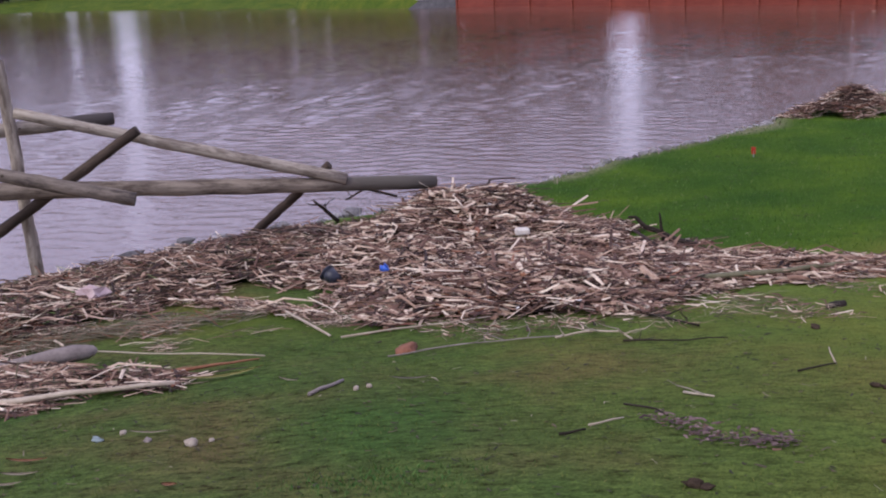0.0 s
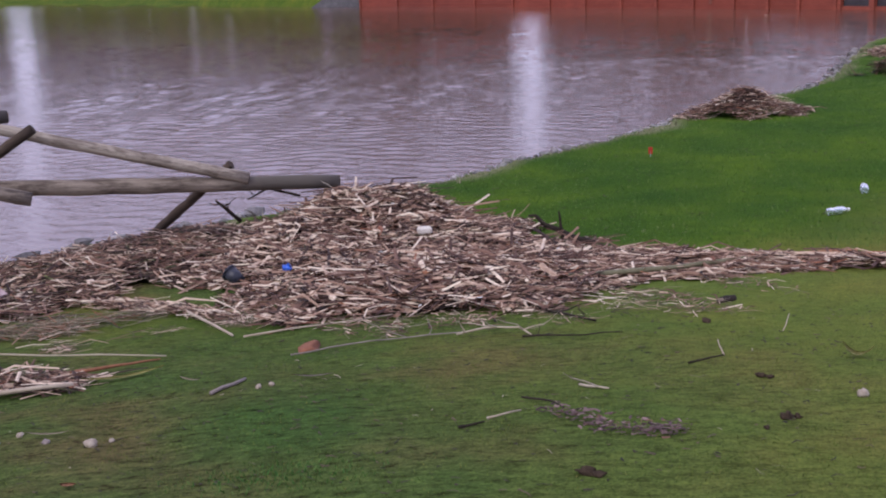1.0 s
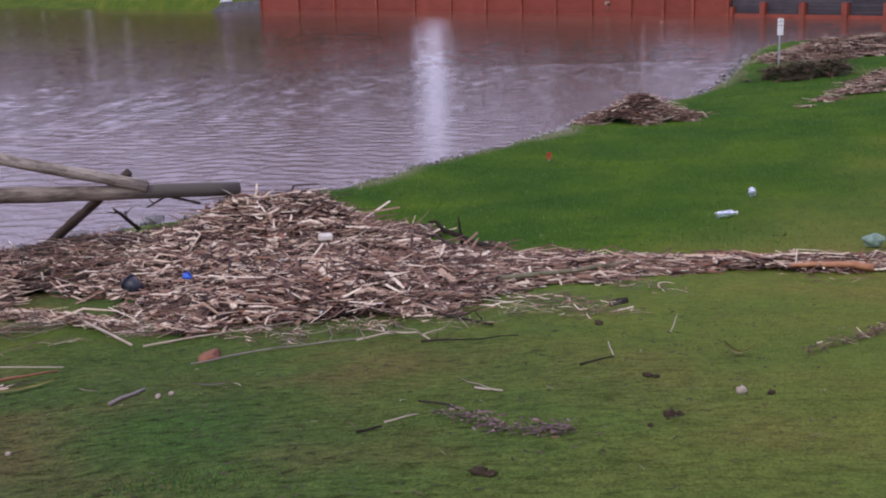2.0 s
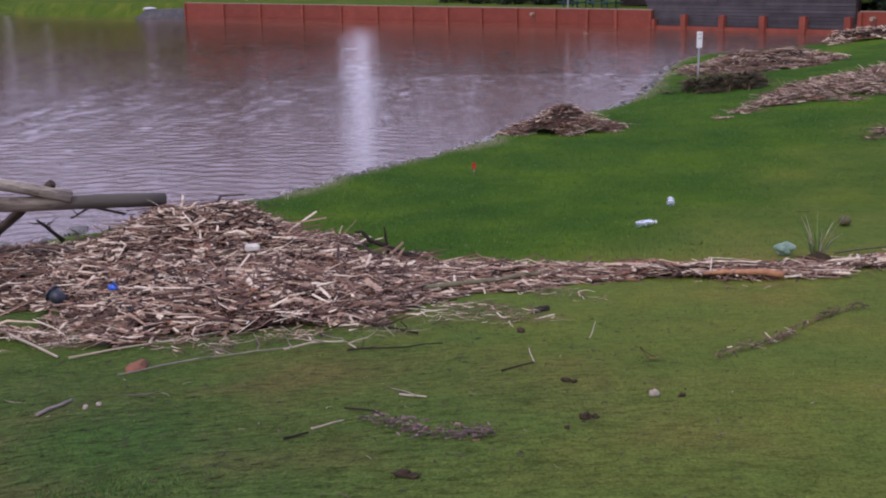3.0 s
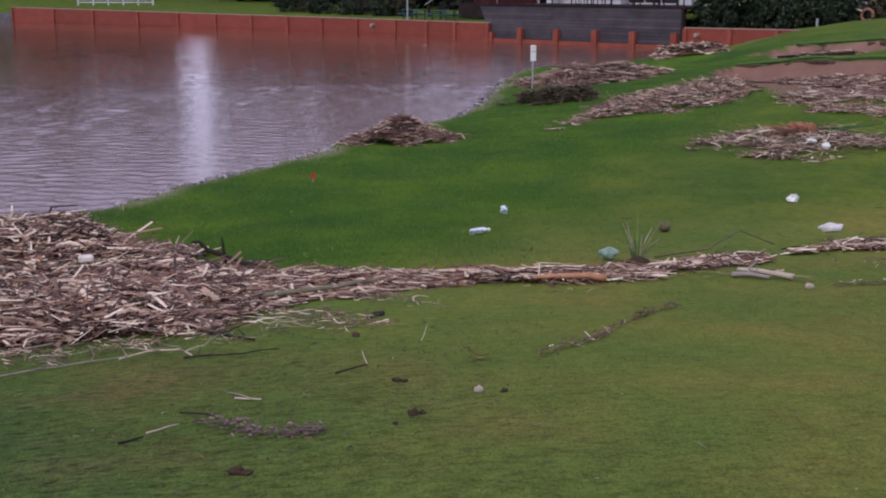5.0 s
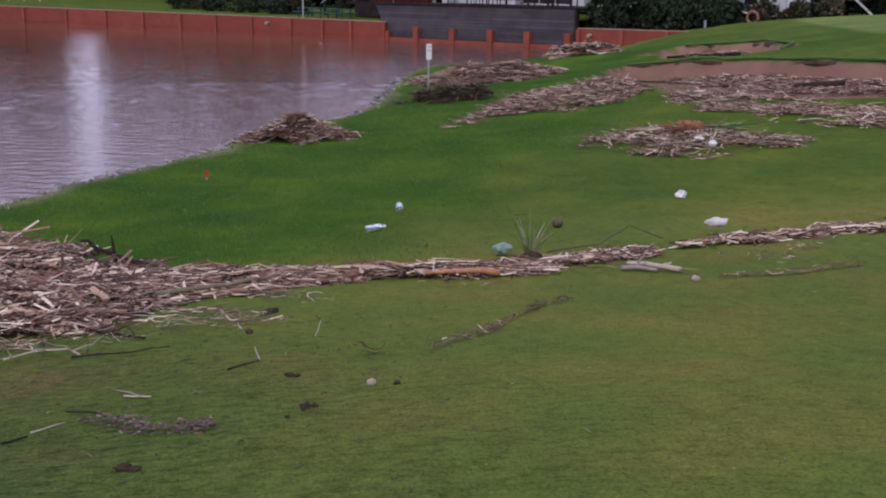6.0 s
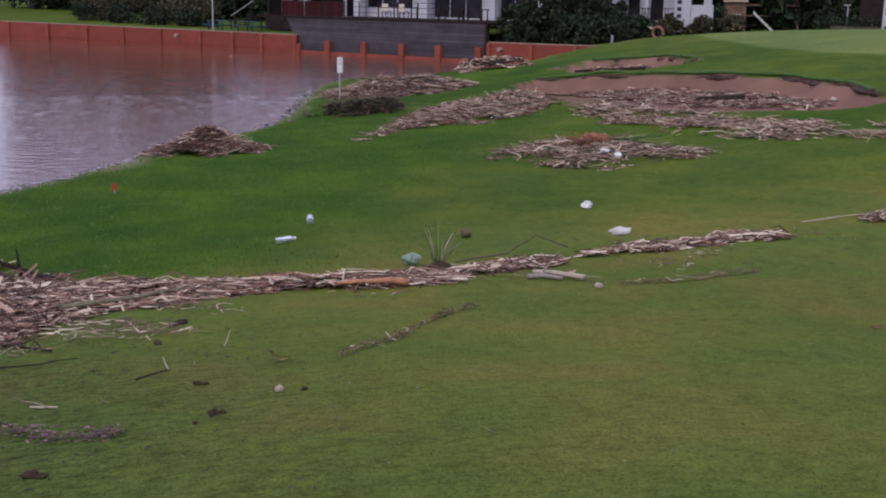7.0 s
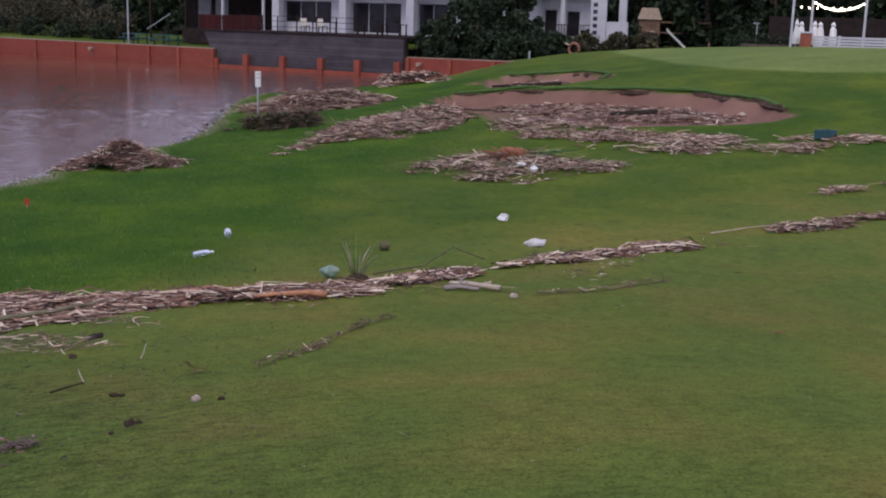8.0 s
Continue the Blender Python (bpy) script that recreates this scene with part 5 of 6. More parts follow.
blades("long_grass", 230000, fan(-24, 25, 12.0, 36, lambda x, y: G3.random(len(x)) < smooth(11.2, 13.0, y + 0.1 * x + 0.5 * wave(x, y, 0.9)) * smooth(2.6, -1.4, x - 0.5 - 0.6 * (y - 11.8) + 1.2 * wave(x, y, 0.7))), (0.015, 0.06), (0.002, 0.005), GRASS, "lush green uncut grass by the pond", 3)
blades("short_grass", 260000, fan(-44, 42, 3.1, 11, lambda x, y: G3.random(len(x)) < 0.35 + 0.65 * smooth(3.5, -2.5, x + 0.35 * (y - 7) + 0.8 * wave(x, y, 1.1)) * smooth(0.5, -0.3, wave(x, y, 3.3, 4))), (0.008, 0.022), (0.001, 0.0024), TURF_BLADE, "thin worn green grass", 4)
blades("weed_patch", 700, lambda n, g: (lambda x, y: (x, y, np.ones(n, bool)))(g.normal(-1.75, 0.22, n), g.normal(4.42, 0.12, n)), (0.01, 0.03), (0.002, 0.005), WEED, "bright green weed patch in the turf", 5)
blades("shore_grass", 9000, fan(-42, 12, 11, 48, lambda x, y: inside_by(SHORE, x, y) > -0.6), (0.05, 0.16), (0.006, 0.014), STRAW, "bleached grass along the pond edge", 6)

edging = thing("stone_edging", (0, 25, -1.8), "line of small grey stones edging the pond", "stone edging")
ge = random.Random(9)
rocks = [mesh_of("edging_stone", lump(0.13, (1.2, 0.9, 0.55), 0.6, 30 + k, 1), EDGING) for k in range(6)]
for (ax, ay), (bx, by) in zip(SHORE[3:15], SHORE[4:16]):
    n = int(math.hypot(bx - ax, by - ay) / 0.15)
    for k in range(n):
        fq = (k + ge.uniform(0.1, 0.9)) / n
        x, y = ax + (bx - ax) * fq + ge.uniform(-0.2, 0.2), ay + (by - ay) * fq + ge.uniform(-0.2, 0.2)
        rk = new("edging_stone", rocks[ge.randrange(6)])
        rk.parent = edging
        rk.matrix_basis = pose(x, y - 25, -1.87 + ge.uniform(0.0, 0.1) + 1.8, 0, 0, ge.uniform(0, 360)) @ Matrix.Diagonal((*[ge.uniform(0.35, 1.15)] * 3, 1))

# turf lip hanging over the bunker faces
LIP = surface("bare_root_soil", (0.04, 0.024, 0.018), (0.12, 0.074, 0.054), 6, 0.95, bump=0.8, dist=0.03)
TURF = surface("lip_turf", (0.04, 0.11, 0.02), (0.09, 0.16, 0.035), 5, 0.9, bump=0.6, dist=0.03)


def lip(points, label):
    g = random.Random(4)
    ob = thing("bunker_lip", (points[0][0], points[0][1], gz(*points[0])), label, "bunker lip", kind="structure")
    home = Vector(ob.location)
    fine = []
    for (ax, ay), (bx, by) in zip(points, points[1:]):
        n = max(2, int(math.hypot(bx - ax, by - ay) / 0.3))
        for i in range(n):
            f = i / n
            fine.append((ax + (bx - ax) * f + g.uniform(-0.05, 0.05), ay + (by - ay) * f + g.uniform(-0.05, 0.05)))
    top, soil = [], []
    for i, (x, y) in enumerate(fine):
        edge = math.sin(math.pi * i / (len(fine) - 1)) ** 0.4
        out = gz(x + 0.5, y + 0.32) + 0.02
        top.append(Vector((x + 0.06, y + 0.04, out - 0.03)) - home)
        soil.append(Vector((x + 0.05, y + 0.03, out - 0.06 - 0.14 * edge)) - home)
    part("turf_edge", tube(top, [0.035 + g.uniform(0, 0.03) for _ in top], 7), TURF, ob, smooth=True)
    part("soil_face", tube(soil, [(0.03 + 0.06 * i / len(soil)) * g.uniform(0.5, 1.5) for i in range(len(soil))], 6, wobble=0.4, rng=g), LIP, ob, "dark bare soil under the turf")


lip([(12.4, 36.1), (13.7, 34.3), (14.9, 31.2), (15.6, 28.9), (16.4, 26.6), (16.6, 24.2), (16.3, 22.5)], "ragged turf lip over dark soil at the bunker")
lip([(15.9, 40.0), (17.45, 36.8), (17.15, 34.0), (16.3, 33.4)], "ragged turf lip over dark soil at the small bunker")


# ---- the far bank ----
AX, AY, TURN_R = 9.3, 76.6, -48.0
UX, UY = math.cos(radians(TURN_R)), math.sin(radians(TURN_R))


def fa(s, d, z=0.0):
    """A place s metres along the deck's front, d metres behind it."""
    return (AX + UX * s - UY * d, AY + UY * s + UX * d, z)


WALL_TOP = -0.74


COPING = surface("tan_coping", (0.2, 0.14, 0.1), (0.36, 0.27, 0.2), 1.5, 0.8)
SEEP = surface("rust_seep_stain", (0.16, 0.055, 0.035), (0.24, 0.1, 0.07), 2.0, 0.6)


def sloped(x0, x1, y0, y1, z0, h0, h1, bevel=0.008):
    """A box whose top runs from h0 at x0 to h1 at x1."""
    bm = box(x0, x1, y0, y1, z0, max(h0, h1), bevel)
    for v in bm.verts:
        if v.co.z > (z0 + min(h0, h1)) / 2:
            v.co.z += h0 + (h1 - h0) * (v.co.x - x0) / (x1 - x0) - max(h0, h1)
    return bm


def wall_run(x0, y0, turn, stations, top0, top1, label):
    run = thing("retaining_wall", (x0, y0, WATER_Z), label, "retaining wall", kind="structure", turn=turn)
    g = random.Random(len(stations))
    end = stations[-1]

    def top(s):
        return top0 + (top1 - top0) * s / end - WATER_Z

    for a, b in zip(stations, stations[1:]):
        part("panel", sloped(a + 0.09, b - 0.05, g.uniform(0.0, 0.03), 0.14, -0.5, top(a), top(b)), WALL_RED, run)
        part("board_joint", box(a + 0.12, b - 0.08, -0.012, 0.02, 0.3, 0.33), WALL_POST, run)
    for s in stations:
        part("post", box(s - 0.12, s + 0.12, -0.14, 0.16, -0.6, top(s) - 0.015, 0.015), WALL_POST, run)
    part("coping", beam_cap(end, top(0), top(end)), COPING, run, "pale worn timber coping")
    return run


def beam_cap(end, h0, h1):
    bm = box(-0.1, end + 0.1, 0.005, 0.3, 0.003, 0.06)
    for v in bm.verts:
        v.co.z += h0 + (h1 - h0) * v.co.x / end
    return bm


LEFT_POSTS = [0.0, 7.0, 13.2, 19.8, 25.3, 30.1, 34.4, 38.5, 42.2, 45.8, 49.5, 52.4, 54.9, 57.7]
wall_run(-33.23, 115.83, -42.96, LEFT_POSTS, -0.36, -0.68, "red-brown timber retaining wall along the pond")
wall_run(*fa(14.9, 0.05)[:2], TURN_R, [2.9 * k for k in range(7)], WALL_TOP + 0.1, WALL_TOP + 0.22, "red-brown timber retaining wall beyond the deck")
outfall = thing("outfall_pipe", fa(15.75, 0.0, -1.0), "small pale outfall pipe with a seep stain", "pipe", turn=TURN_R)
part("mouth", tube([(0, -0.28, 0), (0, 0.06, 0)], [0.12, 0.12], 12), COPING, outfall)
part("stain", box(-0.11, 0.11, -0.012, 0.0, -0.55, -0.14), SEEP, outfall)
copy_thing(outfall, pose(1.45, 83.5, -1.02, 0, 0, -42.96))

deck = thing("timber_deck", fa(0, 0, 0), "raised grey timber deck with a boat-shaped boarded front", "deck", turn=TURN_R)
gd = random.Random(3)
for k in range(11):
    z0 = -1.8 + k * 0.208
    left = -0.05 - 1.05 * k / 10
    cuts = [left, gd.uniform(2.5, 6.5), gd.uniform(8.0, 12.0), 14.6]
    for a, b in zip(cuts, cuts[1:]):
        part("board", box(a, b - 0.012, 0.0, 0.05, z0, z0 + 0.196, 0.006), DECK, deck)
part("end_board", box(14.6, 14.75, -0.03, 0.3, -1.9, 0.5, 0.01), DARK_TIMBER, deck)
part("fascia", box(-1.3, 14.9, -0.09, 0.1, 0.49, 0.6, 0.01), DARK_TIMBER, deck, "dark capping board")
part("floor", box(-1.2, 14.8, 0.1, 6.9, 0.42, 0.55), DARK_TIMBER, deck)
for s in (0.05, 2.6, 5.6, 8.6, 11.4, 14.3):
    part("pier_post", box(s - 0.2, s + 0.2, -0.34, -0.02, -2.4, -0.93 if s > 1 else -1.25, 0.02), WALL_POST, deck, "red timber pile")
part("waler", box(0, 14.5, -0.2, -0.02, -2.1, -1.66, 0.02), WALL_POST, deck, "red timber beam at the waterline")

rail = thing("deck_railing", fa(0, 0.5, 0.55), "thin dark metal railing along the deck edge", "railing", turn=TURN_R)
for k in range(9):
    part("post", box(1.5 + k * 1.55, 1.56 + k * 1.55, 0, 0.06, 0, 1.05), DARK_TIMBER, rail)
for z in (0.35, 0.7, 1.02):
    part("bar", box(1.5, 13.96, 0.012, 0.048, z, z + 0.035), DARK_TIMBER, rail)


def house(name, at, turn, w, h, bays, label, columns, depth=8.0, col_w=0.5, roof_over=2.4, extra_dark=()):
    ob = thing(name, at, label, "house", turn=turn)
    x = 0.0
    spans = []
    for x0, x1, z0, z1 in bays:
        if x0 > x:
            spans.append((x, x0))
        x = x1
    spans.append((x, w))
    for a, b in spans:
        part("wall", box(a, b, 0, 0.25, 0, h), WHITE_WALL, ob)
    for x0, x1, z0, z1 in bays:
        part("wall", box(x0, x1, 0, 0.25, z1, h), WHITE_WALL, ob)
        if z0 > 0.05:
            part("wall", box(x0, x1, 0, 0.25, 0, z0), WHITE_WALL, ob)
        win = part("door" if z0 < 0.1 else "window", box(x0, x1, 0.1, 0.16, z0, z0 + 0.09), WHITE_WALL, ob)
        part("frame", box(x0, x0 + 0.08, 0.06, 0.16, z0 + 0.09, z1), WHITE_WALL, win)
        part("frame", box(x1 - 0.08, x1, 0.06, 0.16, z0 + 0.09, z1), WHITE_WALL, win)
        n = max(1, round((x1 - x0) / 1.3))
        pw = (x1 - x0 - 0.16) / n
        for k in range(n):
            part("pane", box(x0 + 0.08 + pw * k + 0.025, x0 + 0.08 + pw * (k + 1) - 0.025, 0.12, 0.14, z0 + 0.12, z1 - 0.04), GLASS, win)
            if k:
                part("mullion", box(x0 + 0.08 + pw * k - 0.025, x0 + 0.08 + pw * k + 0.025, 0.08, 0.16, z0 + 0.09, z1), WHITE_WALL, win)
    part("wall", box(0, 0.25, 0.25, depth, 0, h), WHITE_WALL, ob)
    part("wall", box(w - 0.25, w, 0.25, depth, 0, h), WHITE_WALL, ob)
    part("wall", box(0.25, w - 0.25, depth - 0.25, depth, 0, h), WHITE_WALL, ob)
    bm = bmesh.new()
    e = 0.5
    lo = [bm.verts.new(p) for p in ((-e, -roof_over, h), (w + e, -roof_over, h), (w + e, depth + e, h), (-e, depth + e, h))]
    hi = [bm.verts.new(p) for p in ((2.5, depth / 2, h + 2.2), (w - 2.5, depth / 2, h + 2.2))]
    for fc in ((lo[0], lo[1], hi[1], hi[0]), (lo[1], lo[2], hi[1]), (lo[2], lo[3], hi[0], hi[1]), (lo[3], lo[0], hi[0]), lo[::-1]):
        bm.faces.new(fc)
    part("roof", bm, ROOF, ob)
    for c in columns:
        part("column", box(c - col_w / 2, c + col_w / 2, -roof_over + 0.3, -roof_over + 0.3 + col_w, 0, h - 0.01, 0.02), WHITE_WALL, ob)
    return ob


# white verandah house behind the deck
house("house", fa(-1.5, 8.5, 0.55), TURN_R, 19.0, 3.1, ((0.5, 4.7, 0.6, 2.15), (6.4, 10.55, 0.0, 2.12), (11.85, 15.4, 0.0, 2.12)), "long white house with glass doors behind a deck", (0.65, 6.5, 12.0, 15.9), col_w=0.6, roof_over=1.6)
floor_slab = thing("verandah_floor", fa(0, 6.9, 0.3), "pale tiled verandah floor in front of the house", "verandah", turn=TURN_R)
part("slab", box(-2, 17.5, 0, 1.6, 0, 0.25), CONCRETE, floor_slab)
# dark timber wing with maroon boarding and stair
wing = thing("timber_wing", fa(-13.5, 9.0, -0.6), "dark open timber verandah with maroon boarding", "verandah", turn=TURN_R)
part("back_wall", box(0, 12, 3.0, 3.3, 0, 4.4), DARK_TIMBER, wing)
part("floor", box(3, 12, -2.0, 3.0, 0.9, 1.1), DARK_TIMBER, wing)
part("skirt", box(4.0, 12, -2.05, -1.98, 0, 0.95), DARK_TIMBER, wing)
part("roof", box(-0.5, 12.4, -2.6, 3.6, 4.4, 4.6), ROOF, wing)
for k in range(11):
    part("board", box(5.6 + k * 0.56, 6.14 + k * 0.56, -2.0, -1.95, 1.1, 2.15), MAROON, wing)
for s in (0.6, 4.2, 7.8, 11.6):
    part("post", box(s, s + 0.16, -2.0, -1.84, 0, 4.4), WHITE_WALL if s > 7 else DARK_TIMBER, wing)
for s in (1.2, 3.0, 9.0):
    part("curtain", box(s, s + 1.3, 2.85, 2.98, 1.1, 3.6), surface("grey_curtain", (0.2, 0.2, 0.22), (0.32, 0.32, 0.34), 3, 0.9), wing)
for k in range(6):
    part("tread", box(1.2 + k * 0.35, 1.6 + k * 0.35, -2.6, -1.6, 0.15 * k + 0.1, 0.15 * k + 0.16), DARK_TIMBER, wing)
part("handrail", tube([(0.9, -2.6, 0.9), (3.3, -2.6, 2.1)], 0.045, 6), METAL, wing, "grey stair handrail")


def chair(at, turn, mat):
    ob = thing("patio_chair", at, "white-backed patio chair on the deck", "chair", "patio chairs on the deck", turn=turn)
    part("seat", box(-0.24, 0.24, -0.24, 0.24, 0.43, 0.48, 0.01), DARK_TIMBER, ob)
    part("backrest", box(-0.24, 0.24, 0.2, 0.25, 0.46, 0.95, 0.015), mat, ob, "cream fabric backrest")
    for a in (-0.2, 0.2):
        for b in (-0.2, 0.2):
            part("leg", box(a - 0.02, a + 0.02, b - 0.02, b + 0.02, 0, 0.43), DARK_TIMBER, ob)
    return ob


CREAM = surface("cream_fabric", (0.55, 0.5, 0.4), (0.7, 0.65, 0.55), 4, 0.9)
first_chair = chair(fa(5.6, 2.2, 0.55), TURN_R + 185, CREAM)
copy_thing(first_chair, pose(*fa(7.0, 2.2, 0.55), 0, 0, TURN_R + 172))


def patio_table(at, turn, label):
    ob = thing("patio_table", at, label, "table", turn=turn)
    part("tabletop", box(-0.8, 0.8, -0.4, 0.4, 0.7, 0.75, 0.01), DARK_TIMBER, ob)
    for a in (-0.7, 0.7):
        for b in (-0.32, 0.32):
            part("leg", box(a - 0.03, a + 0.03, b - 0.03, b + 0.03, 0, 0.7), DARK_TIMBER, ob)
    return ob


patio_table(fa(6.4, 3.2, 0.55), TURN_R, "dark patio table behind the chairs")
patio_table(fa(10.6, 2.4, 0.55), TURN_R, "dark patio table on the deck")
patio_table(fa(12.6, 2.0, 0.55), TURN_R, "dark patio table on the deck")


def picnic_table(at, turn):
    ob = thing("picnic_table", at, "teal picnic table with benches on the bank", "picnic table", "picnic tables on the bank", turn=turn)
    part("tabletop", box(-1.0, 1.0, -0.38, 0.38, 0.7, 0.76, 0.01), TEAL, ob)
    for b in (-0.75, 0.75):
        part("bench", box(-1.0, 1.0, b - 0.14, b + 0.14, 0.42, 0.47, 0.01), TEAL, ob)
    for a in (-0.7, 0.7):
        part("trestle", box(a - 0.04, a + 0.04, -0.8, 0.8, 0.36, 0.42), TEAL, ob)
        part("leg", box(a - 0.04, a + 0.04, -0.5, -0.42, 0, 0.7), TEAL, ob)
        part("leg", box(a - 0.04, a + 0.04, 0.42, 0.5, 0, 0.7), TEAL, ob)
    return ob


px, py, _ = fa(-10.4, 3.0)
first_table = picnic_table((px, py, gz(px, py)), TURN_R)
px, py, _ = fa(-7.4, 3.0)
copy_thing(first_table, pose(px, py, gz(px, py), 0, 0, TURN_R))

px, py, _ = fa(-9.6, 1.5)
fp = thing("flagpole", (px, py, gz(px, py)), "tall thin grey steel pole on the bank", "pole")
part("shaft", tube([(0, 0, 0), (0, 0, 7)], [0.07, 0.045], 8), METAL, fp)
part("base", box(-0.15, 0.15, -0.15, 0.15, 0, 0.08, 0.01), CONCRETE, fp)

# lifebuoy and low post near the wall end
px, py, _ = fa(25.2, 1.2)
lb = thing("lifebuoy_stand", (px, py, gz(px, py)), "orange lifebuoy ring on a short stand", "lifebuoy", turn=TURN_R)
zz = 0.27 - gz(px, py)
part("ring", tube([(0.31 * math.cos(2 * math.pi * k / 20), -0.1, zz + 0.31 * math.sin(2 * math.pi * k / 20)) for k in range(21)], 0.085, 8), ORANGE, lb, smooth=True)
part("stand", box(-0.06, 0.06, 0, 0.08, 0, zz + 0.3, 0.01), DARK_TIMBER, lb)
part("rope", tube([(-0.3, -0.1, zz + 0.2), (-1.0, -0.05, zz + 0.45), (-1.8, 0.1, zz + 0.6)], 0.05, 5), PALE, lb)
px, py, _ = fa(23.4, -0.9)
mp = thing("marker_post", (px, py, -1.0), "short pale grey marker post", "post")
part("post", box(-0.055, 0.055, -0.055, 0.055, 0, 1.1, 0.01), METAL, mp)


# ---- shrubs and trees ----
def leaves(n, centres, g, size):
    """Leaf quads in clumps round centres (x, y, z, r)."""
    k = g.integers(len(centres), size=n)
    c = np.array(centres)[k]
    d = g.normal(0, 1, (n, 3))
    d /= np.linalg.norm(d, axis=1, keepdims=True)
    p = c[:, :3] + d * (c[:, 3] * g.uniform(0.35, 1.05, n))[:, None]
    a = g.normal(0, 1, (n, 3))
    a /= np.linalg.norm(a, axis=1, keepdims=True)
    b = np.cross(a, g.normal(0, 1, (n, 3)))
    b /= np.linalg.norm(b, axis=1, keepdims=True)
    s = (size * g.uniform(0.5, 1.4, n))[:, None]
    verts = np.stack([p - a * s, p + b * s * 0.5, p + a * s, p - b * s * 0.5], 1).reshape(-1, 3)
    return verts, [(4 * i, 4 * i + 1, 4 * i + 2, 4 * i + 3) for i in range(n)]


def plant(name, at, h, w, mat, label, category, seed, trunk=0.35, n=2600, leaf_size=0.16, clumps=34):
    g = np.random.default_rng(seed)
    r = random.Random(seed)
    ob = thing(name, at, label, category)
    t = h * trunk
    bm = tube(bent((0, 0, -0.3), (r.uniform(-0.3, 0.3), r.uniform(-0.3, 0.3), h * 0.8), 6, 0.04 * h, r), [0.035 * h * k for k in (1.0, 0.8, 0.65, 0.5, 0.3, 0.12)], 7)
    part("trunk", bm, TRUNK, ob)
    cs = []
    for k in range(clumps):
        a, f = r.uniform(0, 6.28), r.random()
        z = t * 0.7 + (h - t * 0.7) * f
        spread = w / 2 * math.sin(math.pi * (0.15 + 0.78 * f)) ** 0.7 * r.uniform(0.35, 1.0)
        cs.append((spread * math.cos(a), spread * math.sin(a), z, r.uniform(0.1, 0.2) * w))
    for k in range(0, clumps, max(1, clumps // 7)):
        x, y, z, _ = cs[k]
        part("limb", tube(bent((0, 0, min(z * 0.6, h * 0.7)), (x, y, z), 4, 0.05 * w, r), [0.014 * h, 0.01 * h, 0.007 * h, 0.003 * h], 5), TRUNK, ob)
    v, fcs = leaves(n, cs, g, leaf_size)
    joined("crown", v, fcs, mat, ob)
    return ob


def on_bank(s, d):
    x, y, _ = fa(s, d)
    return (x, y, gz(x, y))


for k, (s, d, h, w) in enumerate(((-33, 10, 3.0, 4.6), (-28, 9, 3.3, 5.0), (-24, 9.5, 2.8, 4.6), (-20, 9, 2.4, 4.2), (-17.5, 8.5, 2.0, 3.4))):
    plant("shrub", on_bank(s, d), h, w, OLIVE, "rounded olive-brown shrub on the far bank", "shrub", 50 + k, 0.15, 2200, 0.13, 26)
for k, (s, d, h, w) in enumerate(((-31, 7.5, 1.4, 3.0), (-26, 7, 1.3, 3.0), (-22, 7, 1.3, 3.0), (-18, 7, 1.1, 2.8))):
    plant("shrub", on_bank(s, d), h, w, FOLIAGE, "low dark green shrub on the far bank", "shrub", 60 + k, 0.1, 1300, 0.12, 18)
for k, (s, d, h, w) in enumerate(((15.6, 1.8, 2.2, 2.4), (17.2, 2.2, 3.3, 3.0), (18.7, 2.0, 3.9, 2.8), (20.4, 2.2, 2.5, 2.4), (22.2, 2.0, 1.4, 2.0), (24.0, 2.2, 0.9, 1.8), (17.6, 3.5, 3.8, 3.2), (20.8, 3.6, 1.9, 2.6), (16.3, 1.4, 1.4, 2.2), (20.2, 1.3, 1.5, 2.2), (23.8, 1.4, 1.1, 1.8))):
    plant("shrub", on_bank(s, d), h, w, FOLIAGE, "dense dark green shrub above the retaining wall", "shrub", 70 + k, 0.08, 4200, 0.16, 30)
for k, (sa, da, h, w) in enumerate(((19.4, 2.9, 5.4, 2.6), (20.9, 3.1, 4.6, 2.4))):
    plant("tree", on_bank(sa, da), h, w, FOLIAGE, "slim dark tree above the retaining wall", "tree", 84 + k, 0.2, 4200, 0.16, 32)
for k, (x, y, h, w) in enumerate(((34.5, 76, 1.4, 2.6), (36.8, 76, 1.7, 3.0), (39.0, 77, 1.5, 2.4), (47.2, 75.5, 2.2, 2.8), (45.6, 76.0, 1.6, 2.4), (49.5, 75.5, 3.6, 3.6), (43.2, 79.5, 3.0, 2.6), (52, 73, 1.4, 3.0), (51, 71, 1.2, 3.0), (53.5, 70.5, 1.3, 2.6))):
    plant("shrub", (x, y, gz(x, y)), h, w, OLIVE if k in (3, 6, 7) else FOLIAGE, "green garden shrub behind the putting green", "shrub", 90 + k, 0.1, 1600, 0.13, 22)

for k, (x, y, h, w) in enumerate(((31.6, 67.8, 1.3, 2.0), (33.3, 69.2, 1.7, 2.2), (33.6, 67.0, 1.2, 1.8), (35.3, 68.4, 1.8, 2.2), (36.0, 67.2, 1.2, 1.8))):
    plant("shrub", (x, y, gz(x, y)), h, w, FOLIAGE if k % 2 else OLIVE, "loose green shrub in front of the cottage", "shrub", 105 + k, 0.1, 1800, 0.13, 22)

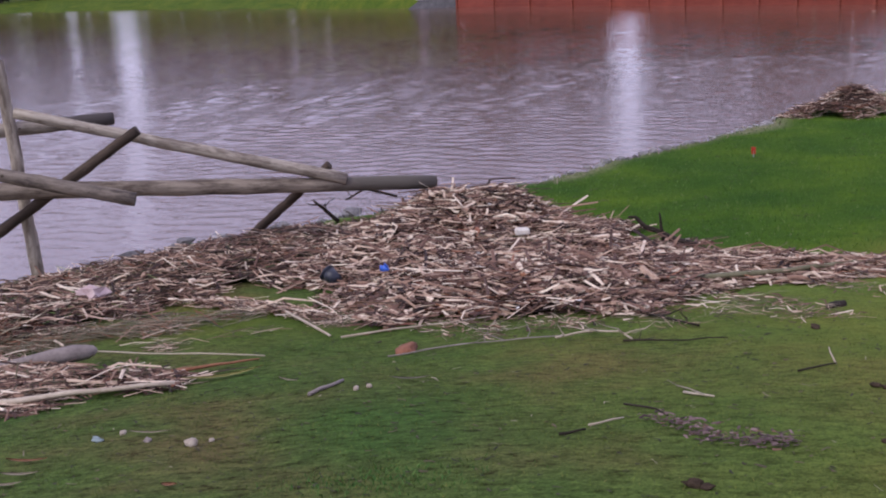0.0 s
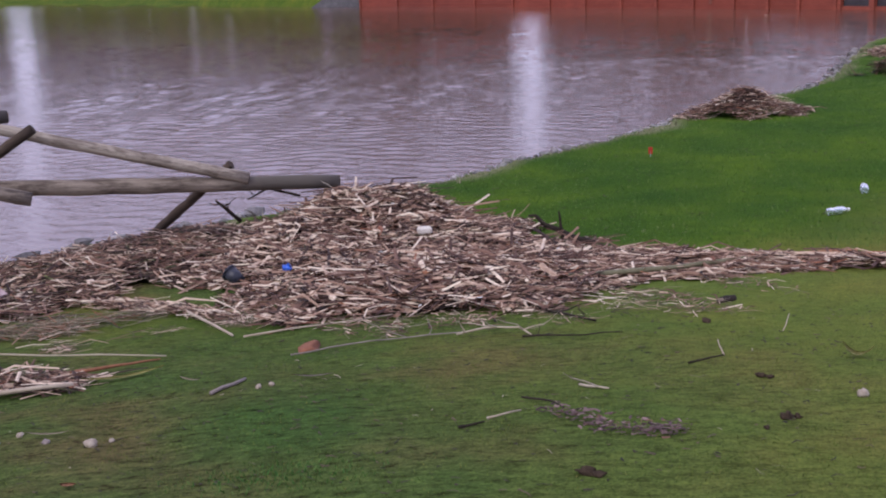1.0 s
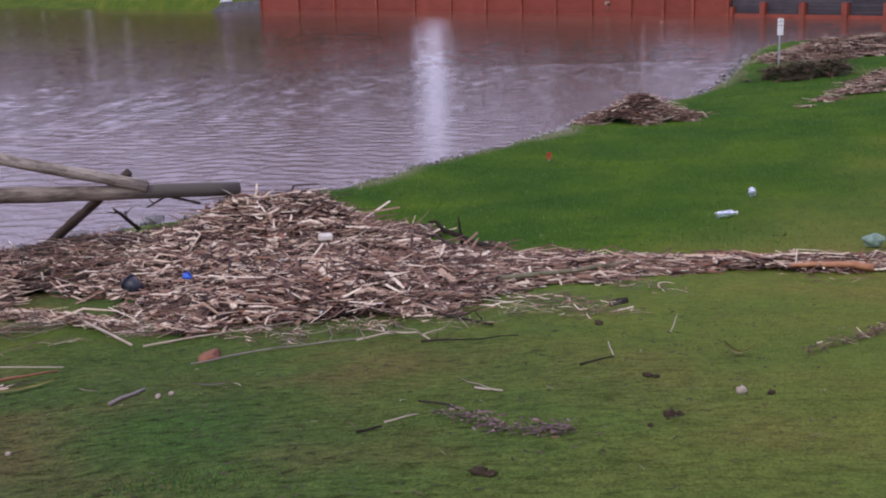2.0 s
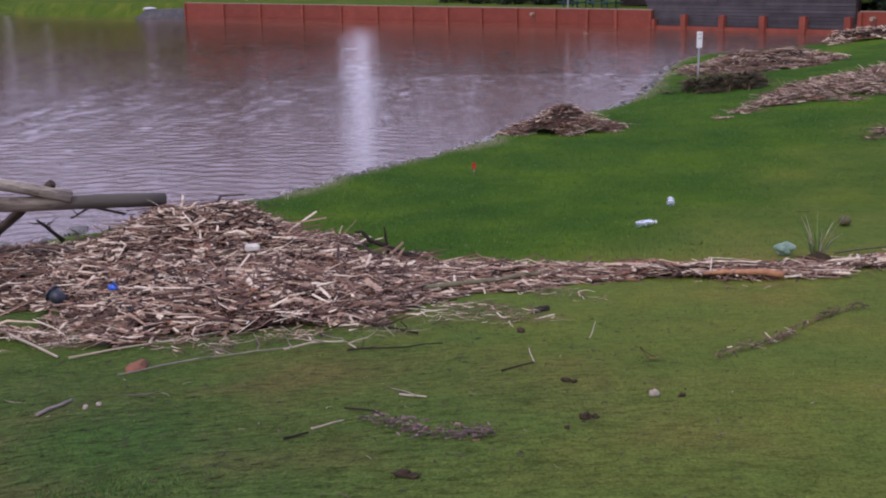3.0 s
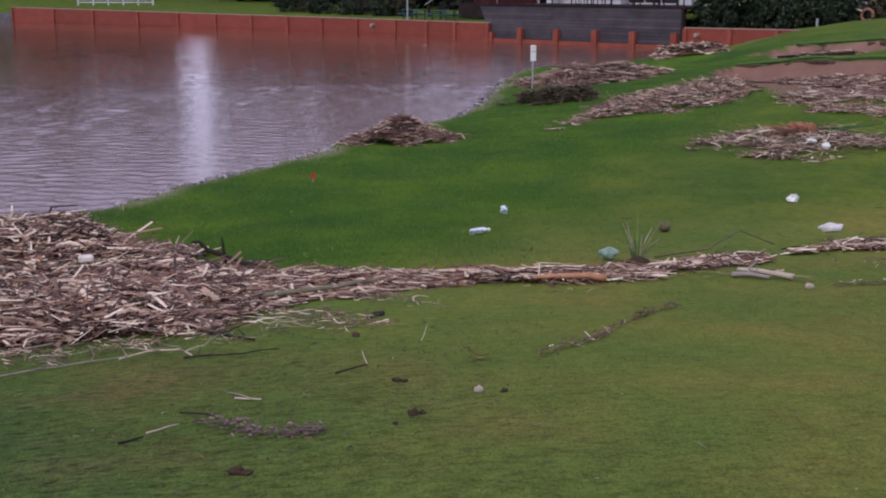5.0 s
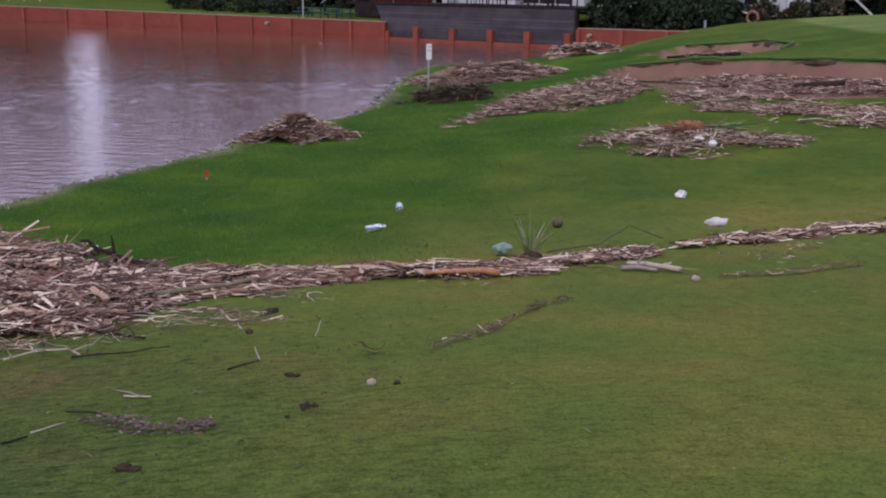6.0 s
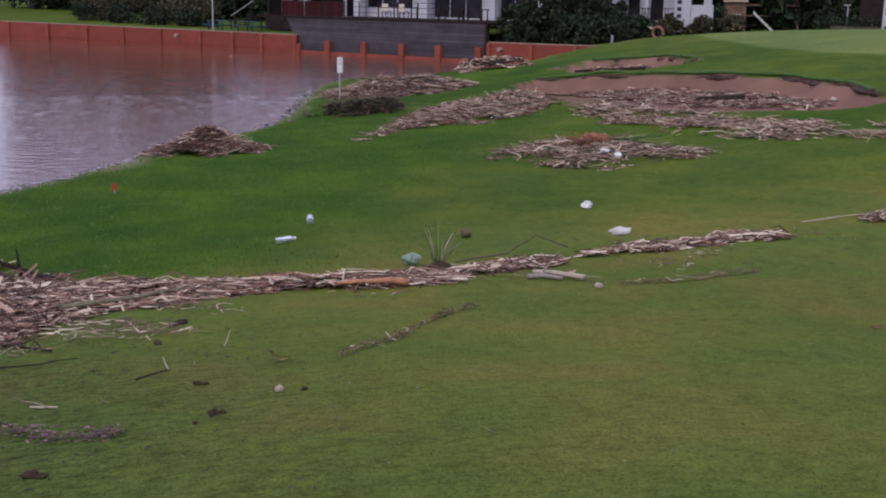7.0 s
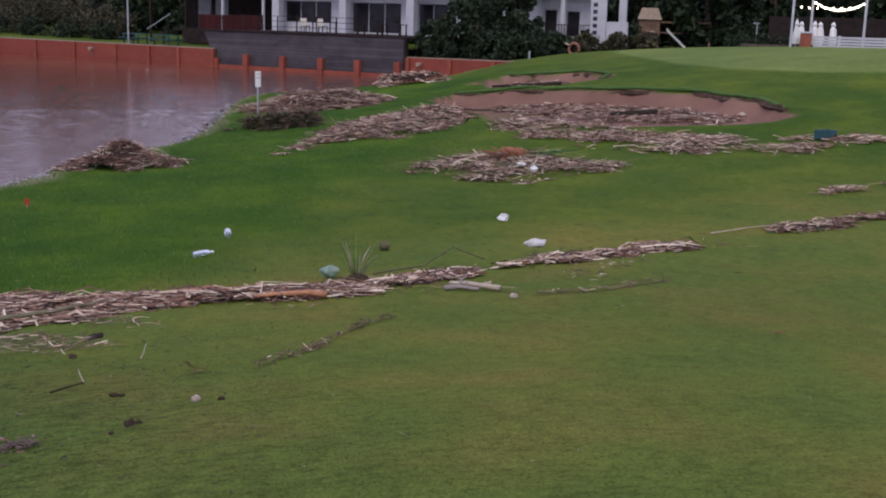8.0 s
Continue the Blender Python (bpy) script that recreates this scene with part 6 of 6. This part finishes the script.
kinds = [plant("tree", on_bank(-46 + 6 * k, 34), 7.4 + 0.7 * k, 7.0, FOLIAGE, "tall dark green tree behind the far bank", "tree", 120 + k, 0.05, 7000, 0.36, 60) for k in range(4)]
gt = random.Random(12)
tall = [plant("tree", on_bank(-60 - 9 * k, 62), 14.5 + 1.2 * k, 10.0, FOLIAGE, "very tall dark tree beyond the far bank", "tree", 140 + k, 0.06, 7000, 0.5, 64) for k in range(3)]
k = 0
for s, d in ((-70, 50), (-62, 44), (-55, 30), (-33, 24), (-27, 27), (-14, 24), (-8, 27), (-2, 26), (5, 27), (12, 26), (19, 28), (25, 27), (-20, 30), (0, 34), (-80, 60), (-95, 62)):
    x, y, z = on_bank(s, d)
    tr = copy_thing(kinds[k % 4], pose(x, y, z, 0, 0, gt.uniform(0, 360)))
    k += 1

for head, r in ((40, 205), (37.6, 210), (35.4, 208), (28.7, 200), (30.6, 215), (11.0, 170), (-21, 108), (-24, 104), (-26.5, 106), (-29, 103), (-31.5, 105), (-34, 102), (-36.5, 98), (-39, 96), (-41.5, 94), (-44, 92), (-47, 92), (-50, 90), (-23, 116), (-28, 114), (-33, 112), (-38, 108), (-43, 104), (29, 195), (27, 190), (25.2, 195), (23.4, 190), (21.6, 195), (19.8, 188), (18.0, 180), (16.2, 172), (14.2, 168), (12.2, 165), (9.9, 165), (5.6, 156), (4.4, 150), (2.6, 142), (0.2, 134), (-1.6, 130), (33.5, 205), (36, 210), (26, 205), (20.6, 200), (15.2, 180), (3.6, 158)):
    r = max(r, 248 + 6 * (head - 24)) if head > 22 else r
    wide, high = (1.25, 1.75) if head > 22 else (1.0, 1.3 if head > 9 else 1.0)
    x, y = -r * math.sin(radians(head)), r * math.cos(radians(head))
    copy_thing(tall[k % 3] if head > -3 else kinds[k % 4], pose(x, y, gz(x, y), 0, 0, gt.uniform(0, 360)) @ Matrix.Diagonal((wide, wide, high, 1)))
    k += 1

# white cottage, play set and garden beyond the green
house("cottage", fa(16.2, 13.5, 0.7), TURN_R, 4.8, 3.0, ((0.75, 2.25, 0.0, 1.85), (2.85, 3.95, 0.0, 1.78)), "white cottage with a small verandah beyond the wall", (0.6, 3.1), 2.6, 0.3, 1.4)
porch = thing("porch_railing", fa(15.9, 12.2, 0.7), "dark slatted porch railing", "railing", turn=TURN_R)
part("base", box(-0.2, 5.3, -0.25, 1.3, -1.2, -0.02), CONCRETE, porch)
for k in range(24):
    part("slat", box(0.5 + k * 0.2, 0.54 + k * 0.2, -0.1, -0.06, 0, 0.85), DARK_TIMBER, porch)
part("bar", box(0, 5.7, -0.12, -0.04, 0.85, 0.9), DARK_TIMBER, porch)
panel = thing("wall_panel", fa(21.5, 12.0, 0.7), "white panel with dark marks beside the cottage", "panel", turn=TURN_R)
part("board", box(0, 1.1, 0, 0.08, -0.6, 3.0, 0.01), WHITE_WALL, panel)
part("low_wall", box(1.1, 2.55, 0.1, 0.3, -0.9, 1.15, 0.01), WHITE_WALL, panel)
part("upper_wall", box(1.5, 2.0, 1.2, 1.4, -0.9, 3.4, 0.01), WHITE_WALL, panel)
for k in range(5):
    part("text_bar", box(0.2, 0.5, -0.02, -0.003, 0.3 + 0.45 * k, 0.55 + 0.45 * k), BLACK_PLASTIC, panel)

ps = thing("play_set", (41.45, 77.1, gz(41.45, 77.1)), "brown timber play set with cubby, ladder and slide", "play set", turn=-27)
b0 = gz(41.45, 77.1)
zt = 2.15 - b0
for a in (-0.7, 0.7):
    for b in (-0.7, 0.7):
        part("post", box(a - 0.06, a + 0.06, b - 0.06, b + 0.06, 0, zt), PLAY_WOOD, ps)
part("platform", box(-0.8, 0.8, -0.8, 0.8, zt - 1.0, zt - 0.9), PLAY_WOOD, ps)
for k in range(5):
    part("wall_board", box(-0.76, 0.76, -0.79, -0.75, zt - 0.88 + 0.17 * k, zt - 0.73 + 0.17 * k), PLAY_WOOD, ps)
bm = bmesh.new()
lo = [bm.verts.new(p) for p in ((-0.9, -0.95, zt), (0.9, -0.95, zt), (0.9, 0.95, zt), (-0.9, 0.95, zt))]
hi = [bm.verts.new(p) for p in ((-0.6, 0, zt + 0.85), (0.6, 0, zt + 0.85))]
for fc in ((lo[0], lo[1], hi[1], hi[0]), (lo[1], lo[2], hi[1]), (lo[2], lo[3], hi[0], hi[1]), (lo[3], lo[0], hi[0]), lo[::-1]):
    bm.faces.new(fc)
part("roof", bm, PLAY_ROOF, ps)
for k in range(7):
    part("rung", box(-0.15, 0.45, -1.35 + 0.07 * k, -1.28 + 0.07 * k, 0.1 + 0.19 * k, 0.16 + 0.19 * k), PALE, ps)
for a in (-0.2, 0.45):
    part("ladder_rail", tube([(a, -1.4, 0), (a, -0.85, 1.4)], 0.05, 5), PLAY_WOOD, ps)
part("beam", box(0.7, 4.4, -0.06, 0.06, zt - 0.25, zt - 0.1), PLAY_WOOD, ps)
for a in (-0.6, 0.6):
    part("prop", tube([(4.3, 0, zt - 0.15), (4.5, a, 0)], 0.07, 6), PLAY_WOOD, ps)
part("swing_bar", box(0.7, 4.4, -0.05, 0.05, zt - 1.0, zt - 0.9), PLAY_WOOD, ps)
slide = thing("slide", (42.62, 76.5, gz(42.6, 76.5)), "white plastic slide at the play set", "slide", turn=-27)
zs = gz(42.62, 76.5)
bm = bmesh.new()
for y0, y1, e in ((-0.25, 0.25, 0.0), (-0.3, -0.25, 0.12), (0.25, 0.3, 0.12)):
    q = [bm.verts.new(p) for p in ((0, y0, 1.32 - zs), (0, y1, 1.32 - zs), (1.45, y1, 0.0 - zs), (1.45, y0, 0.0 - zs), (0, y0, 1.42 + e - zs), (0, y1, 1.42 + e - zs), (1.45, y1, 0.1 + e - zs), (1.45, y0, 0.1 + e - zs))]
    for fc in ((0, 1, 2, 3), (7, 6, 5, 4), (0, 4, 5, 1), (1, 5, 6, 2), (2, 6, 7, 3), (3, 7, 4, 0)):
        bm.faces.new([q[i] for i in fc])
part("chute", bm, WHITE_PLASTIC, slide)

# terrace with festoon lights
ter = thing("terrace_wall", (42.2, 57.9, gz(42.2, 57.9)), "low white slatted terrace wall with a brick pier", "wall", turn=-37)
zb = gz(42.2, 57.9)
part("pier", box(-0.75, -0.1, -0.1, 0.4, 0, 1.5 - zb, 0.01), BRICK_RED, ter)
part("pier_cap", box(-0.8, -0.05, -0.15, 0.45, 1.503 - zb, 1.6 - zb, 0.01), WHITE_WALL, ter)
for k in range(4):
    part("slat", box(0.0, 9.0, 0, 0.05, 0.72 - zb + 0.17 * k, 0.85 - zb + 0.17 * k), WHITE_WALL, ter)
part("post", box(1.4, 1.55, -0.04, 0.1, 0, 1.42 - zb), WHITE_WALL, ter)
part("post", box(4.4, 4.55, -0.04, 0.1, 0, 1.42 - zb), WHITE_WALL, ter)


def parasol(x, y, top, label):
    z = gz(x, y)
    ob = thing("folded_parasol", (x, y, z), label, "parasol", "folded parasols on the terrace")
    part("pole", tube([(0, 0, 0), (0, 0, top - z)], 0.03, 6), METAL, ob)
    part("canopy", tube([(0, 0, 0.85 - z), (0, 0, 1.2 - z), (0, 0, 1.75 - z), (0, 0, 1.9 - z), (0, 0, 2.05 - z), (0, 0, top - z)], [0.2, 0.24, 0.17, 0.11, 0.15, 0.03], 9, wobble=0.18, rng=random.Random(int(x * 10))), WHITE_PLASTIC, ob)


for x, y, top in ((41.95, 59.3, 2.35), (42.15, 59.1, 2.2), (42.8, 58.7, 2.25), (43.05, 58.5, 2.2), (43.65, 58.05, 2.2)):
    parasol(x, y, top, "folded white parasol standing on the terrace")
for x, y in ((41.15, 58.65), (42.02, 58.0), (44.42, 56.2)):
    z = gz(x, y)
    pp = thing("festoon_post", (x, y, z), "tall white post carrying festoon lights", "post", "festoon posts")
    part("shaft", tube([(0, 0, 0), (0, 0, 3.9 - z)], 0.07, 8), WHITE_WALL, pp)
fest = thing("festoon_lights", (42.02, 58.0, 3.45), "warm string of glowing bulbs above the terrace", "string lights")


def strand(a, b, sag, n):
    a, b = Vector(a), Vector(b)
    pts = [a.lerp(b, i / n) - Vector((0, 0, sag * 4 * (i / n) * (1 - i / n))) for i in range(n + 1)]
    home = fest.location
    part("cable", tube([p - home for p in pts], 0.012, 4), DARK_TIMBER, fest)
    for p in pts:
        q = bmesh.new()
        bmesh.ops.create_icosphere(q, subdivisions=1, radius=0.06)
        bmesh.ops.translate(q, vec=p - home - Vector((0, 0, 0.06)), verts=q.verts)
        part("bulb", q, BULB, fest)


strand((42.02, 58.0, 3.45), (44.42, 56.2, 3.45), 0.5, 18)
strand((41.15, 58.65, 3.12), (44.42, 56.2, 3.2), 0.12, 9)

lampx, lampy = 43.85, 66.45
gl = thing("garden_lamp", (lampx, lampy, gz(lampx, lampy)), "small garden lamp post behind the green", "lamp")
part("pole", tube([(0, 0, 0), (0, 0, 2.1 - gz(lampx, lampy))], 0.05, 6), METAL, gl)
part("head", box(-0.3, 0.15, -0.08, 0.08, 2.0 - gz(lampx, lampy), 2.1 - gz(lampx, lampy), 0.01), METAL, gl)
hd = thing("hedge", (42.0, 61.7, gz(42, 61.7)), "clipped dark green hedge behind the green", "hedge")
v, fcs = leaves(2600, [(-2.0 + 0.42 * (i % 11), 1.3 - 0.28 * (i % 11) + 0.25 * (i // 11), 0.4 + 0.35 * (i // 11), 0.42) for i in range(33)], np.random.default_rng(8), 0.1)
joined("foliage", v, fcs, FOLIAGE, hd)
part("core", box(-2.0, 2.2, -0.2, 0.2, 0, 0.8), TRUNK, hd).matrix_basis = pose(0, 0, 0, 0, 0, -34)
back_wall = thing("terrace_screen", (47.0, 63.5, gz(47, 63.5)), "dark screen wall behind the terrace", "screen wall", turn=-37)
part("panel", box(-3.5, 4.5, 0, 0.15, 0, 2.6), DARK_TIMBER, back_wall)

# left end of the pond: concrete ramp, white fence
rv = thing("concrete_ramp", (-38.2, 115.9, WATER_Z), "dark sloping concrete ramp beside the wall", "ramp", turn=2)
bm = bmesh.new()
q = [bm.verts.new(p) for p in ((-1.2, 0, -0.5), (4.9, 0, -0.5), (4.9, 4, -0.5), (-1.2, 4, -0.5), (0.8, 0, 0.85), (4.9, 0, 1.05), (4.9, 4, 1.05), (0.8, 4, 0.85))]
for fc in ((3, 2, 1, 0), (4, 5, 6, 7), (0, 1, 5, 4), (1, 2, 6, 5), (2, 3, 7, 6), (3, 0, 4, 7)):
    bm.faces.new([q[i] for i in fc])
part("body", bm, CONCRETE, rv)
part("pale_cap", lump(0.55, (1.3, 0.7, 0.3), 0.3, 2), WHITE_WALL, rv).matrix_basis = pose(1.1, 0.4, 1.0)
wf = thing("white_fence", (-29.2, 125.6, gz(-29.2, 125.6)), "low white post and rail fence on the bank", "fence", turn=9)
zb = gz(-29.2, 125.6)
for k in range(6):
    part("post", box(1.55 * k - 0.09, 1.55 * k + 0.09, -0.09, 0.09, 0, 0.45 - zb, 0.01), WHITE_WALL, wf)
for z in (-0.05, 0.25):
    part("rail", box(0.0, 7.75, -0.13, -0.095, z - zb, z + 0.13 - zb, 0.005), WHITE_WALL, wf)
fl = thing("pond_float", (4.4, 70.6, WATER_Z), "small orange float on the water", "float")
part("ball", lump(0.14, (1, 1, 0.8), 0.05, 1), ORANGE, fl, smooth=True)
